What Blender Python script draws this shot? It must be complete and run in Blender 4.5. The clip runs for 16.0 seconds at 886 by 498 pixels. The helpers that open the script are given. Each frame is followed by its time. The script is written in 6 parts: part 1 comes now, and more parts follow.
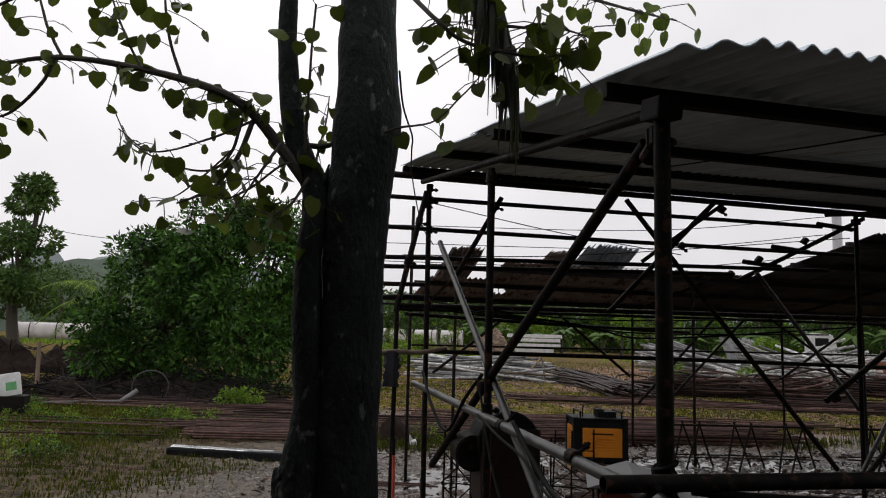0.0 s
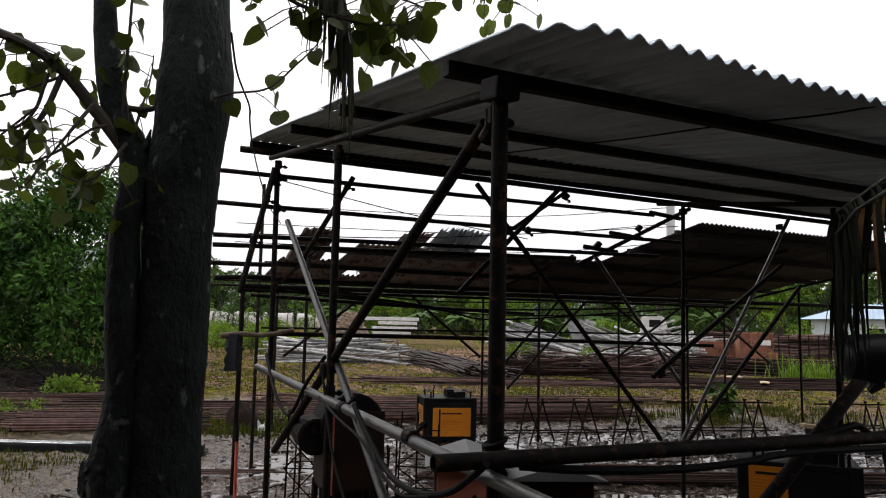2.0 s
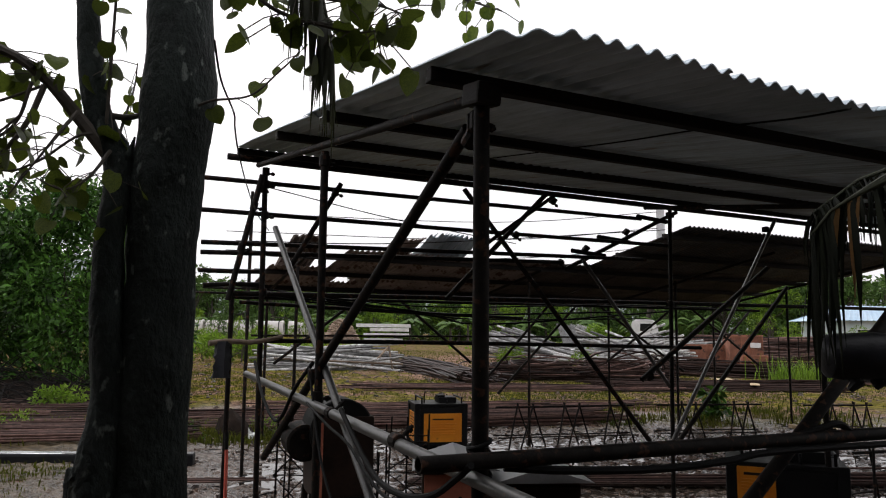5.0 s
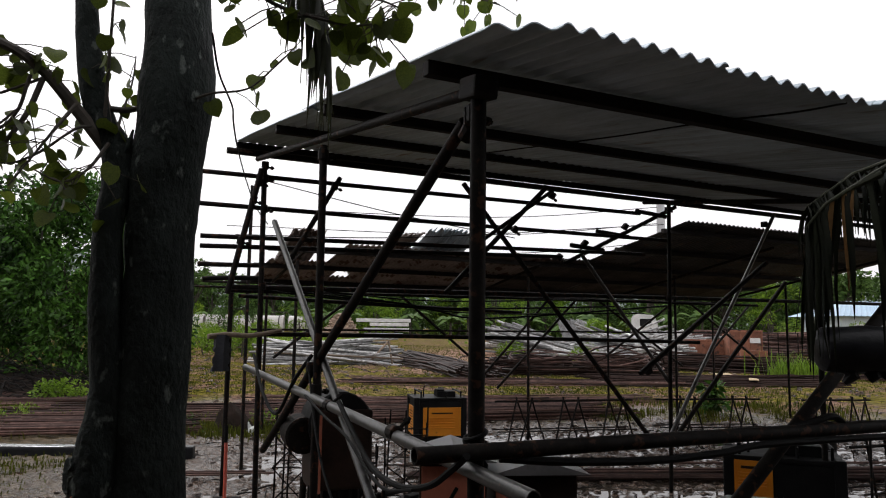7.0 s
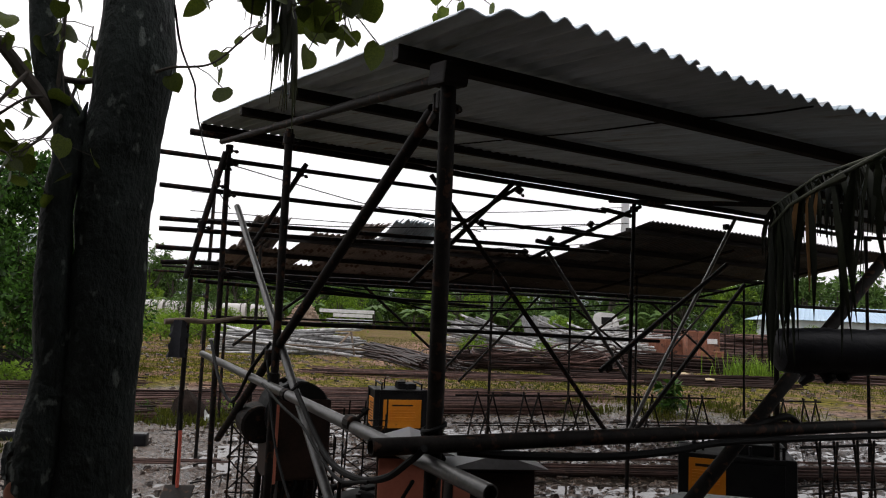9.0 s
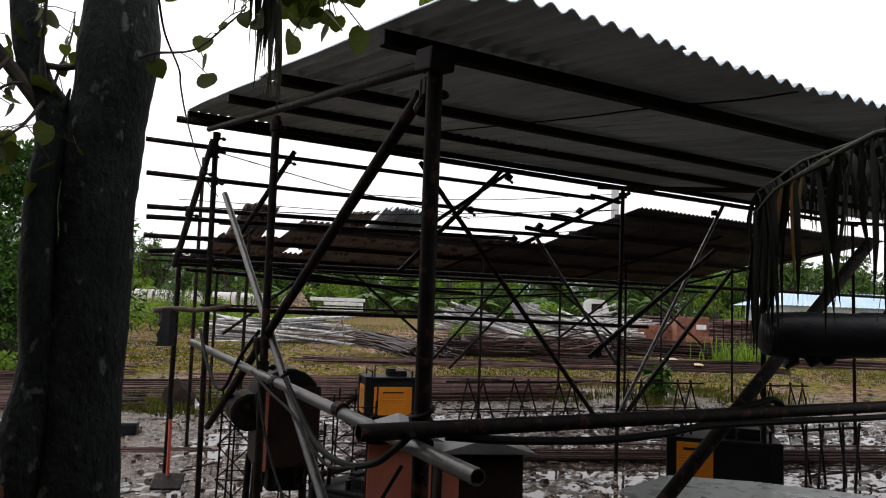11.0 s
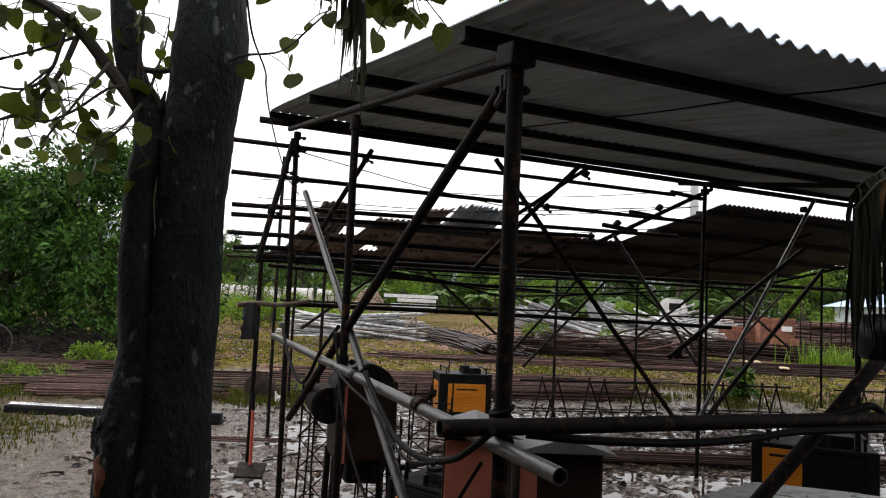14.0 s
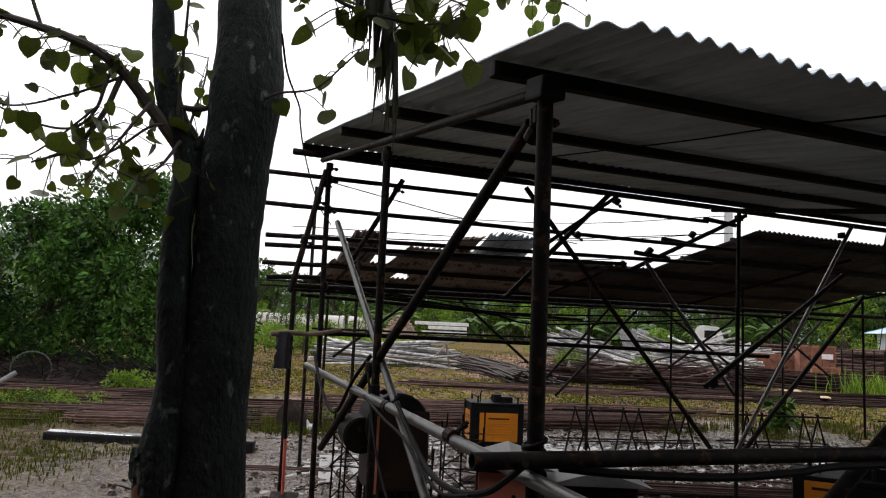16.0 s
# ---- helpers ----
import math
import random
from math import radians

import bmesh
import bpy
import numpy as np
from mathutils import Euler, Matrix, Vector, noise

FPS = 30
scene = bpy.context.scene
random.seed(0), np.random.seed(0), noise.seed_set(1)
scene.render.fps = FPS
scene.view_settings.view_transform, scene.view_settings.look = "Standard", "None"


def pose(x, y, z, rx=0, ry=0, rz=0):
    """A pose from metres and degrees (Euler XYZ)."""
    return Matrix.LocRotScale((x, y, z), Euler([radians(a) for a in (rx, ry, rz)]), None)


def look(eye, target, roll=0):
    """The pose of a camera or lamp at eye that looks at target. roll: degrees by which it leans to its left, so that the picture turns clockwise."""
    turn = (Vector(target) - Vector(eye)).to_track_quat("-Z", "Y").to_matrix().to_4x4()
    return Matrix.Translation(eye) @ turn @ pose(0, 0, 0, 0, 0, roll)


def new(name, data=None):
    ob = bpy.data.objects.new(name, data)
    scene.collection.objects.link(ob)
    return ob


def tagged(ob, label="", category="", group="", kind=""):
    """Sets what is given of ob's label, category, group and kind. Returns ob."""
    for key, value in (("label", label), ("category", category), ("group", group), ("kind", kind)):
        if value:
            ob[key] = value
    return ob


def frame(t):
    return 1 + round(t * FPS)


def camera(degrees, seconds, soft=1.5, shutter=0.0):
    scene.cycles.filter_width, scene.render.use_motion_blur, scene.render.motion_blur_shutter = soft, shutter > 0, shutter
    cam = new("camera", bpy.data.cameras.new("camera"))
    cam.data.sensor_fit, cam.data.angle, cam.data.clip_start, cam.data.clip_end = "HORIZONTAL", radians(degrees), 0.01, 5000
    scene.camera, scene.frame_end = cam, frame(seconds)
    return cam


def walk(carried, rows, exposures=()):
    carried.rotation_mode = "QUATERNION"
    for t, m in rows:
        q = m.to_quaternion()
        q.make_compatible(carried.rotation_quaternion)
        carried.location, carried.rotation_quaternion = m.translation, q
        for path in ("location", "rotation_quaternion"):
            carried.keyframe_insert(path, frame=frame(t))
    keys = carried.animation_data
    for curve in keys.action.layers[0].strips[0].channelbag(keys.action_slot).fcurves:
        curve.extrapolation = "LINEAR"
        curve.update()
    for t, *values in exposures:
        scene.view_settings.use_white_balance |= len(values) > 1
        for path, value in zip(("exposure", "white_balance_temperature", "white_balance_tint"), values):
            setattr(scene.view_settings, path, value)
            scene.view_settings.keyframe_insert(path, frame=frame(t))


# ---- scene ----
import itertools

cam = camera(63.65, 16.0, soft=1.1)
# seconds, eye x y z, yaw, pitch, roll
PATH = [
    (0.0, -0.0968, -0.0414, 1.605, 11.922, 7.156, -1.635),
    (0.5, -0.079, -0.0128, 1.5963, 8.811, 4.713, -1.206),
    (1.0, -0.0624, 0.0085, 1.5951, 5.802, 4.103, -1.275),
    (1.5, -0.0449, 0.0233, 1.5984, 1.686, 5.203, -1.319),
    (2.0, -0.0348, 0.0312, 1.5969, 0.638, 6.096, -1.33),
    (2.5, -0.032, 0.0212, 1.5967, 0.89, 7.568, -1.232),
    (3.0, -0.0259, 0.0241, 1.593, 1.559, 6.366, -0.239),
    (5.5, -0.0064, 0.0078, 1.5845, -0.258, 6.633, -0.909),
    (6.0, -0.0024, 0.0045, 1.5793, -0.187, 6.347, -1.14),
    (6.5, -0.0037, 0.0008, 1.5806, 0.267, 6.304, -0.916),
    (7.0, 0.0, -0.0, 1.58, -0.0, 6.2, -0.8),
    (7.5, 0.0064, 0.0048, 1.5782, -0.939, 6.824, -1.32),
    (8.0, 0.0013, 0.0166, 1.5751, -1.15, 6.486, -2.069),
    (8.5, 0.0011, 0.0255, 1.5813, -1.147, 7.37, -2.243),
    (9.0, 0.0065, 0.0412, 1.5713, -2.906, 5.748, -2.397),
    (9.5, 0.0149, 0.0411, 1.5711, -3.335, 5.001, -1.478),
    (12.0, 0.0169, 0.0396, 1.5653, -3.358, 4.79, -2.834),
    (12.5, 0.0155, 0.0436, 1.571, -1.782, 5.196, -2.316),
    (13.0, 0.0148, 0.0479, 1.5691, -0.435, 4.794, -1.796),
    (13.5, 0.0011, 0.0405, 1.5633, 1.527, 4.301, -2.439),
    (14.0, -0.0066, 0.0438, 1.5636, 2.158, 4.353, -2.691),
    (14.5, -0.0, 0.0403, 1.5712, 2.037, 4.954, -1.889),
    (15.0, 0.0075, 0.0482, 1.5721, 1.86, 5.39, -1.827),
    (15.5, -0.0006, 0.0453, 1.5706, 2.721, 5.503, -2.773),
    (16.0, -0.0085, 0.026, 1.5765, 4.622, 6.405, -2.628),
]
walk(cam, [(t, pose(x, y, z, 90 + pitch, roll, yaw)) for t, x, y, z, yaw, pitch, roll in PATH],
     exposures=[(0.0, -0.22), (0.5, 0.04), (1.0, 0.16), (1.5, 0.22), (5.5, 0.2), (9.5, 0.22), (12.0, 0.58), (13.5, 0.64), (14.5, 0.55), (16.0, 0.38)])

# ---- sky, sun ----
world = bpy.data.worlds.new("overcast_sky")
scene.world = world
world.use_nodes = True
wn, wl = world.node_tree.nodes, world.node_tree.links
sky = wn.new("ShaderNodeTexSky")
sky.sky_type = "NISHITA"
sky.sun_disc = False
sky.sun_elevation, sky.sun_rotation = radians(50), radians(-30)
sky.air_density, sky.dust_density = 2.0, 6.0
wsat = wn.new("ShaderNodeHueSaturation")
wsat.inputs["Saturation"].default_value = 0.12
wsat.inputs["Value"].default_value = 0.10
wl.new(sky.outputs[0], wsat.inputs["Color"])
wco = wn.new("ShaderNodeTexCoord")
wnoise = wn.new("ShaderNodeTexNoise")
wnoise.inputs["Scale"].default_value = 2.2
wnoise.inputs["Detail"].default_value = 4
wl.new(wco.outputs["Generated"], wnoise.inputs["Vector"])
wramp = wn.new("ShaderNodeValToRGB")
wramp.color_ramp.elements[0].position, wramp.color_ramp.elements[0].color = 0.30, (0.80, 0.79, 0.83, 1)
wramp.color_ramp.elements[1].position, wramp.color_ramp.elements[1].color = 0.62, (1.0, 0.972, 1.0, 1)
wl.new(wnoise.outputs["Fac"], wramp.inputs["Fac"])
wmix = wn.new("ShaderNodeMix")
wmix.data_type = "RGBA"
wmix.inputs["Factor"].default_value = 0.75
wl.new(wsat.outputs[0], wmix.inputs["A"])
wl.new(wramp.outputs[0], wmix.inputs["B"])
wbg = wn["Background"]
wl.new(wmix.outputs["Result"], wbg.inputs["Color"])
wbg.inputs["Strength"].default_value = 1.15

sun = new("sun", bpy.data.lights.new("sun", "SUN"))
sun.data.energy, sun.data.angle, sun.data.color = 0.6, radians(25), (1.0, 0.98, 0.95)
sun.matrix_world = look((-20, 40, 60), (0, 0, 0))


# ---- materials ----
def rgb(c):
    return (c[0], c[1], c[2], 1.0)


def material(name, dark, light, rough=0.7, metal=0.0, scale=8.0, fine=60.0, bump=0.3, bump_dist=0.01, rand=0.0,
             spots=None, spot_at=0.62, stretch=None, rough_var=0.15, translucent=0.0, specular=0.5, island=0.0, turn=0.0):
    """A surface with two scales of mottling, bump, optional stains and variation from piece to piece."""
    m = bpy.data.materials.new(name)
    m.use_nodes = True
    n, l = m.node_tree.nodes, m.node_tree.links
    bsdf = n["Principled BSDF"]
    co = n.new("ShaderNodeTexCoord")
    src = co.outputs["Object"]
    if stretch:
        mp = n.new("ShaderNodeMapping")
        mp.vector_type = "TEXTURE"
        mp.inputs["Scale"].default_value = [1 / k for k in stretch]
        mp.inputs["Rotation"].default_value = (0, 0, turn)
        l.new(src, mp.inputs["Vector"])
        src = mp.outputs["Vector"]
    a = n.new("ShaderNodeTexNoise")
    a.inputs["Scale"].default_value, a.inputs["Detail"].default_value, a.inputs["Roughness"].default_value = scale, 5, 0.6
    b = n.new("ShaderNodeTexNoise")
    b.inputs["Scale"].default_value, b.inputs["Detail"].default_value = fine, 3
    l.new(src, a.inputs["Vector"])
    l.new(src, b.inputs["Vector"])
    s = n.new("ShaderNodeMath")
    s.operation = "MULTIPLY_ADD"
    s.inputs[1].default_value = 0.35
    l.new(b.outputs["Fac"], s.inputs[0])
    l.new(a.outputs["Fac"], s.inputs[2])
    r = n.new("ShaderNodeMapRange")
    r.inputs["From Min"].default_value, r.inputs["From Max"].default_value = 0.45, 0.9
    l.new(s.outputs[0], r.inputs["Value"])
    mix = n.new("ShaderNodeMix")
    mix.data_type = "RGBA"
    mix.inputs["A"].default_value, mix.inputs["B"].default_value = rgb(dark), rgb(light)
    l.new(r.outputs[0], mix.inputs["Factor"])
    col = mix.outputs["Result"]
    if spots:
        c = n.new("ShaderNodeTexNoise")
        c.inputs["Scale"].default_value, c.inputs["Detail"].default_value = scale * 1.7, 6
        mo = n.new("ShaderNodeVectorMath")
        mo.inputs[1].default_value = (7.3, 2.1, 4.4)
        l.new(src, mo.inputs[0])
        l.new(mo.outputs[0], c.inputs["Vector"])
        cr = n.new("ShaderNodeMapRange")
        cr.inputs["From Min"].default_value, cr.inputs["From Max"].default_value = spot_at, spot_at + 0.06
        l.new(c.outputs["Fac"], cr.inputs["Value"])
        m2 = n.new("ShaderNodeMix")
        m2.data_type = "RGBA"
        l.new(cr.outputs[0], m2.inputs["Factor"])
        l.new(col, m2.inputs["A"])
        m2.inputs["B"].default_value = rgb(spots)
        col = m2.outputs["Result"]
    if rand or island:
        if island:
            oi = n.new("ShaderNodeNewGeometry")
            out = oi.outputs["Random Per Island"]
        else:
            oi = n.new("ShaderNodeObjectInfo")
            out = oi.outputs["Random"]
        k = rand or island
        mr = n.new("ShaderNodeMapRange")
        mr.inputs["To Min"].default_value, mr.inputs["To Max"].default_value = 1 - k, 1 + k
        l.new(out, mr.inputs["Value"])
        hs = n.new("ShaderNodeHueSaturation")
        l.new(mr.outputs[0], hs.inputs["Value"])
        l.new(col, hs.inputs["Color"])
        col = hs.outputs["Color"]
    l.new(col, bsdf.inputs["Base Color"])
    rr = n.new("ShaderNodeMapRange")
    rr.inputs["To Min"].default_value, rr.inputs["To Max"].default_value = max(0.02, rough - rough_var), min(1, rough + rough_var)
    l.new(a.outputs["Fac"], rr.inputs["Value"])
    l.new(rr.outputs[0], bsdf.inputs["Roughness"])
    bsdf.inputs["Metallic"].default_value = metal
    bsdf.inputs["Specular IOR Level"].default_value = specular
    if bump:
        bu = n.new("ShaderNodeBump")
        bu.inputs["Strength"].default_value, bu.inputs["Distance"].default_value = bump, bump_dist
        l.new(s.outputs[0], bu.inputs["Height"])
        l.new(bu.outputs[0], bsdf.inputs["Normal"])
    if translucent:
        tr = n.new("ShaderNodeBsdfTranslucent")
        l.new(col, tr.inputs["Color"])
        ms = n.new("ShaderNodeMixShader")
        ms.inputs[0].default_value = translucent
        l.new(bsdf.outputs[0], ms.inputs[1])
        l.new(tr.outputs[0], ms.inputs[2])
        l.new(ms.outputs[0], n["Material Output"].inputs["Surface"])
    return m


M = {}
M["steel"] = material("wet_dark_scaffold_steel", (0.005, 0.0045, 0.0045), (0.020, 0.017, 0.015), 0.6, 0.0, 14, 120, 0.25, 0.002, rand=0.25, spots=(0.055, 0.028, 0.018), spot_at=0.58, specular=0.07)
M["galv"] = material("galvanised_tube", (0.016, 0.015, 0.014), (0.095, 0.092, 0.088), 0.36, 0.05, 16, 90, 0.2, 0.002, rand=0.15, spots=(0.10, 0.07, 0.05), spot_at=0.66)
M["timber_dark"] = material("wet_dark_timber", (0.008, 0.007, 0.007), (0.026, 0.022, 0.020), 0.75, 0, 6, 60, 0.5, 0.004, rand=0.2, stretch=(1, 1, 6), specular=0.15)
M["sheet"] = material("old_grey_corrugated_sheet", (0.31, 0.385, 0.44), (0.64, 0.76, 0.85), 0.5, 0.1, 3.5, 40, 0.25, 0.003, rand=0.2, spots=(0.26, 0.24, 0.225), spot_at=0.64, stretch=(3.2, 0.22, 1), turn=0.451)
M["sheet_rust"] = material("rusty_corrugated_sheet", (0.20, 0.165, 0.15), (0.46, 0.40, 0.37), 0.7, 0.1, 3.0, 50, 0.3, 0.003, rand=0.25, spots=(0.11, 0.06, 0.04), spot_at=0.55, specular=0.3)
# next two: shade under the back roof put into the sheet colour
M["sheet_shaded"] = material("shaded_stained_corrugated_sheet", (0.028, 0.030, 0.032), (0.105, 0.11, 0.115), 0.55, 0.1, 3.0, 40, 0.25, 0.003, rand=0.35, spots=(0.10, 0.075, 0.06), spot_at=0.6, specular=0.3)
M["sheet_deep_shade"] = material("deep_shade_corrugated_sheet", (0.035, 0.032, 0.030), (0.11, 0.10, 0.092), 0.7, 0.0, 3.0, 40, 0.3, 0.003, rand=0.4, specular=0.15)
M["bark"] = material("smooth_wet_bark", (0.006, 0.0085, 0.0075), (0.027, 0.035, 0.032), 0.8, 0, 14, 70, 1.0, 0.025, spots=(0.105, 0.12, 0.11), spot_at=0.625, stretch=(1, 1, 0.6), specular=0.25)
M["twig"] = material("twig_bark", (0.035, 0.03, 0.024), (0.09, 0.075, 0.06), 0.8, 0, 20, 90, 0.4, 0.003)
M["leaf"] = material("heart_leaf", (0.034, 0.056, 0.007), (0.115, 0.145, 0.020), 0.45, 0, 18, 90, 0.15, 0.002, rand=0.45, translucent=0.42, specular=0.25)
M["leaf_mango"] = material("dark_tree_leaf", (0.009, 0.034, 0.006), (0.085, 0.195, 0.026), 0.45, 0, 1.2, 30, 0.1, 0.01, island=0.75, translucent=0.22, specular=0.2)
M["leaf_far"] = material("far_leaf", (0.034, 0.074, 0.018), (0.12, 0.20, 0.05), 0.6, 0, 0.5, 6, 0.1, 0.01, island=0.5, translucent=0.2, specular=0.12)
M["leaf_bright"] = material("bright_leaf", (0.09, 0.17, 0.015), (0.22, 0.34, 0.04), 0.5, 0, 1.0, 20, 0.1, 0.01, island=0.4, translucent=0.35, specular=0.15)
M["palm"] = material("palm_leaflet", (0.014, 0.019, 0.008), (0.05, 0.055, 0.022), 0.6, 0, 5, 60, 0.1, 0.002, island=0.4, translucent=0.3)
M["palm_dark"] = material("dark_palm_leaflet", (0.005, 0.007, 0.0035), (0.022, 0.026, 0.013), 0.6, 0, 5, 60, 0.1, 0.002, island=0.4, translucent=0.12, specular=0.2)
M["palm_dry"] = material("dry_palm_leaflet", (0.20, 0.10, 0.035), (0.40, 0.22, 0.08), 0.6, 0, 5, 60, 0.1, 0.002, translucent=0.3)
M["grass"] = material("grass_blades", (0.035, 0.058, 0.006), (0.125, 0.122, 0.020), 0.8, 0, 0.6, 10, 0.0, 0.01, island=0.45, translucent=0.3, specular=0.08)
M["rebar"] = material("rusty_rebar", (0.022, 0.012, 0.010), (0.15, 0.086, 0.072), 0.58, 0.0, 4, 80, 0.4, 0.003, rand=0.8, spots=(0.15, 0.10, 0.085), spot_at=0.62, specular=0.2)
M["rebar_dark"] = material("dark_rusty_bars", (0.010, 0.006, 0.005), (0.050, 0.030, 0.025), 0.5, 0.0, 4, 60, 0.4, 0.003, rand=0.6, specular=0.08)
M["alu"] = material("weathered_aluminium_section", (0.09, 0.085, 0.08), (0.62, 0.62, 0.62), 0.5, 0.1, 3, 60, 0.2, 0.003, rand=0.8, spots=(0.12, 0.10, 0.085), spot_at=0.60)
M["white"] = material("weathered_white_paint", (0.52, 0.52, 0.52), (0.82, 0.82, 0.82), 0.5, 0, 2, 30, 0.1, 0.003, rand=0.1, spots=(0.35, 0.30, 0.26), spot_at=0.66)
M["orange"] = material("orange_machine_paint", (0.62, 0.20, 0.015), (0.78, 0.29, 0.02), 0.4, 0, 4, 60, 0.05, 0.002, spots=(0.30, 0.11, 0.02), spot_at=0.68)
M["black"] = material("black_plastic", (0.006, 0.006, 0.007), (0.014, 0.014, 0.014), 0.55, 0, 8, 90, 0.1, 0.002, specular=0.12)
M["red"] = material("faded_red_oxide_paint", (0.48, 0.14, 0.085), (0.62, 0.22, 0.14), 0.6, 0, 5, 60, 0.15, 0.002, spots=(0.14, 0.06, 0.04), spot_at=0.66)
M["rust"] = material("rusted_plate", (0.13, 0.048, 0.030), (0.36, 0.15, 0.09), 0.75, 0.1, 2.5, 40, 0.4, 0.004, rand=0.2, spots=(0.08, 0.04, 0.03), spot_at=0.58)
M["brown"] = material("dark_brown_machine_paint", (0.014, 0.009, 0.007), (0.04, 0.024, 0.018), 0.6, 0.0, 6, 60, 0.2, 0.002, specular=0.15)
M["grey_lid"] = material("grey_plastic_lid", (0.16, 0.16, 0.165), (0.25, 0.25, 0.255), 0.35, 0, 6, 60, 0.05, 0.002)
M["rubber"] = material("black_cable_rubber", (0.006, 0.006, 0.006), (0.014, 0.014, 0.014), 0.6, 0, 10, 80, 0.1, 0.001, specular=0.06)
M["wood_pale"] = material("pale_cut_timber", (0.35, 0.25, 0.14), (0.55, 0.42, 0.26), 0.7, 0, 5, 50, 0.3, 0.003)
M["wood_old"] = material("weathered_timber_pieces", (0.12, 0.085, 0.06), (0.30, 0.23, 0.17), 0.8, 0, 3, 40, 0.3, 0.004, rand=0.4)
M["stone"] = material("dark_rusty_boulder", (0.012, 0.009, 0.0075), (0.038, 0.027, 0.022), 0.9, 0, 4, 40, 0.8, 0.03, specular=0.08)
M["blue_roof"] = material("pale_blue_metal_roof", (0.34, 0.50, 0.66), (0.50, 0.64, 0.78), 0.45, 0.1, 0.6, 8, 0.05, 0.01)
M["wall_pale"] = material("pale_painted_wall", (0.45, 0.52, 0.54), (0.62, 0.68, 0.70), 0.8, 0, 0.7, 10, 0.1, 0.01)
M["concrete"] = material("pale_concrete_pipe", (0.50, 0.47, 0.45), (0.72, 0.69, 0.67), 0.8, 0, 0.8, 12, 0.2, 0.02, spots=(0.4, 0.36, 0.33), spot_at=0.62)
M["tarp"] = material("wet_black_tarpaulin", (0.008, 0.008, 0.010), (0.022, 0.023, 0.026), 0.4, 0, 7, 40, 0.5, 0.01, specular=0.2)
M["bench"] = material("wet_grey_green_bench_plate", (0.15, 0.17, 0.16), (0.28, 0.31, 0.29), 0.3, 0.1, 6, 50, 0.3, 0.004, spots=(0.09, 0.09, 0.085), spot_at=0.55)
M["cloth_dark"] = material("dark_wet_cloth", (0.012, 0.013, 0.018), (0.04, 0.042, 0.05), 0.9, 0, 10, 60, 0.6, 0.01)
# distance haze is mixed into the far hill's pale colour
M["hill"] = material("hazy_wooded_hill", (0.17, 0.20, 0.19), (0.24, 0.28, 0.265), 1.0, 0, 0.03, 0.3, 0.0)
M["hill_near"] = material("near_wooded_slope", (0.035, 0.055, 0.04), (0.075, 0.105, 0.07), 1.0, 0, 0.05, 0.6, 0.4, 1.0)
M["pole_conc"] = material("pale_mast_paint", (0.50, 0.50, 0.52), (0.66, 0.66, 0.68), 0.6, 0, 0.5, 5, 0.0)
M["brick_tan"] = material("stacked_tan_brick", (0.26, 0.18, 0.13), (0.46, 0.36, 0.29), 0.85, 0, 3, 30, 0.3, 0.01, rand=0.35)
M["clod"] = material("wet_brown_clod", (0.014, 0.009, 0.007), (0.10, 0.064, 0.047), 0.4, 0, 6, 40, 0.4, 0.01, island=0.6, specular=0.4)
M["paint_red"] = material("red_tool_handle", (0.38, 0.05, 0.03), (0.52, 0.09, 0.05), 0.5, 0, 8, 60, 0.1, 0.001)
M["white_pack"] = material("printed_white_sack", (0.60, 0.62, 0.60), (0.80, 0.81, 0.80), 0.6, 0, 5, 40, 0.3, 0.006)
M["green_print"] = material("green_print", (0.10, 0.35, 0.12), (0.16, 0.45, 0.18), 0.6, 0, 5, 40, 0.1, 0.002)


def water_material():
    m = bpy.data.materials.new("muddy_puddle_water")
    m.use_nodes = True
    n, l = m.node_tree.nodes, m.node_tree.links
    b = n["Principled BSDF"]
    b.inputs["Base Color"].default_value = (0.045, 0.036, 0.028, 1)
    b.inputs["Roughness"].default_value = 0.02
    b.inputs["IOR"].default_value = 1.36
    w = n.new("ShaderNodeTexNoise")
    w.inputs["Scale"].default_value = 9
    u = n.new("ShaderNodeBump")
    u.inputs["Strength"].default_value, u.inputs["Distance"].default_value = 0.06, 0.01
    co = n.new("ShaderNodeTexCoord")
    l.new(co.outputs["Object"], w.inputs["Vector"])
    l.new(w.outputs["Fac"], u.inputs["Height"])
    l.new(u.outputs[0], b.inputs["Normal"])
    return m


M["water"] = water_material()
M["wet_highlight"] = material("wet_highlight_strip", (0.45, 0.46, 0.48), (0.7, 0.71, 0.73), 0.14, 0.9, 5, 40, 0.1, 0.003, rough_var=0.08)


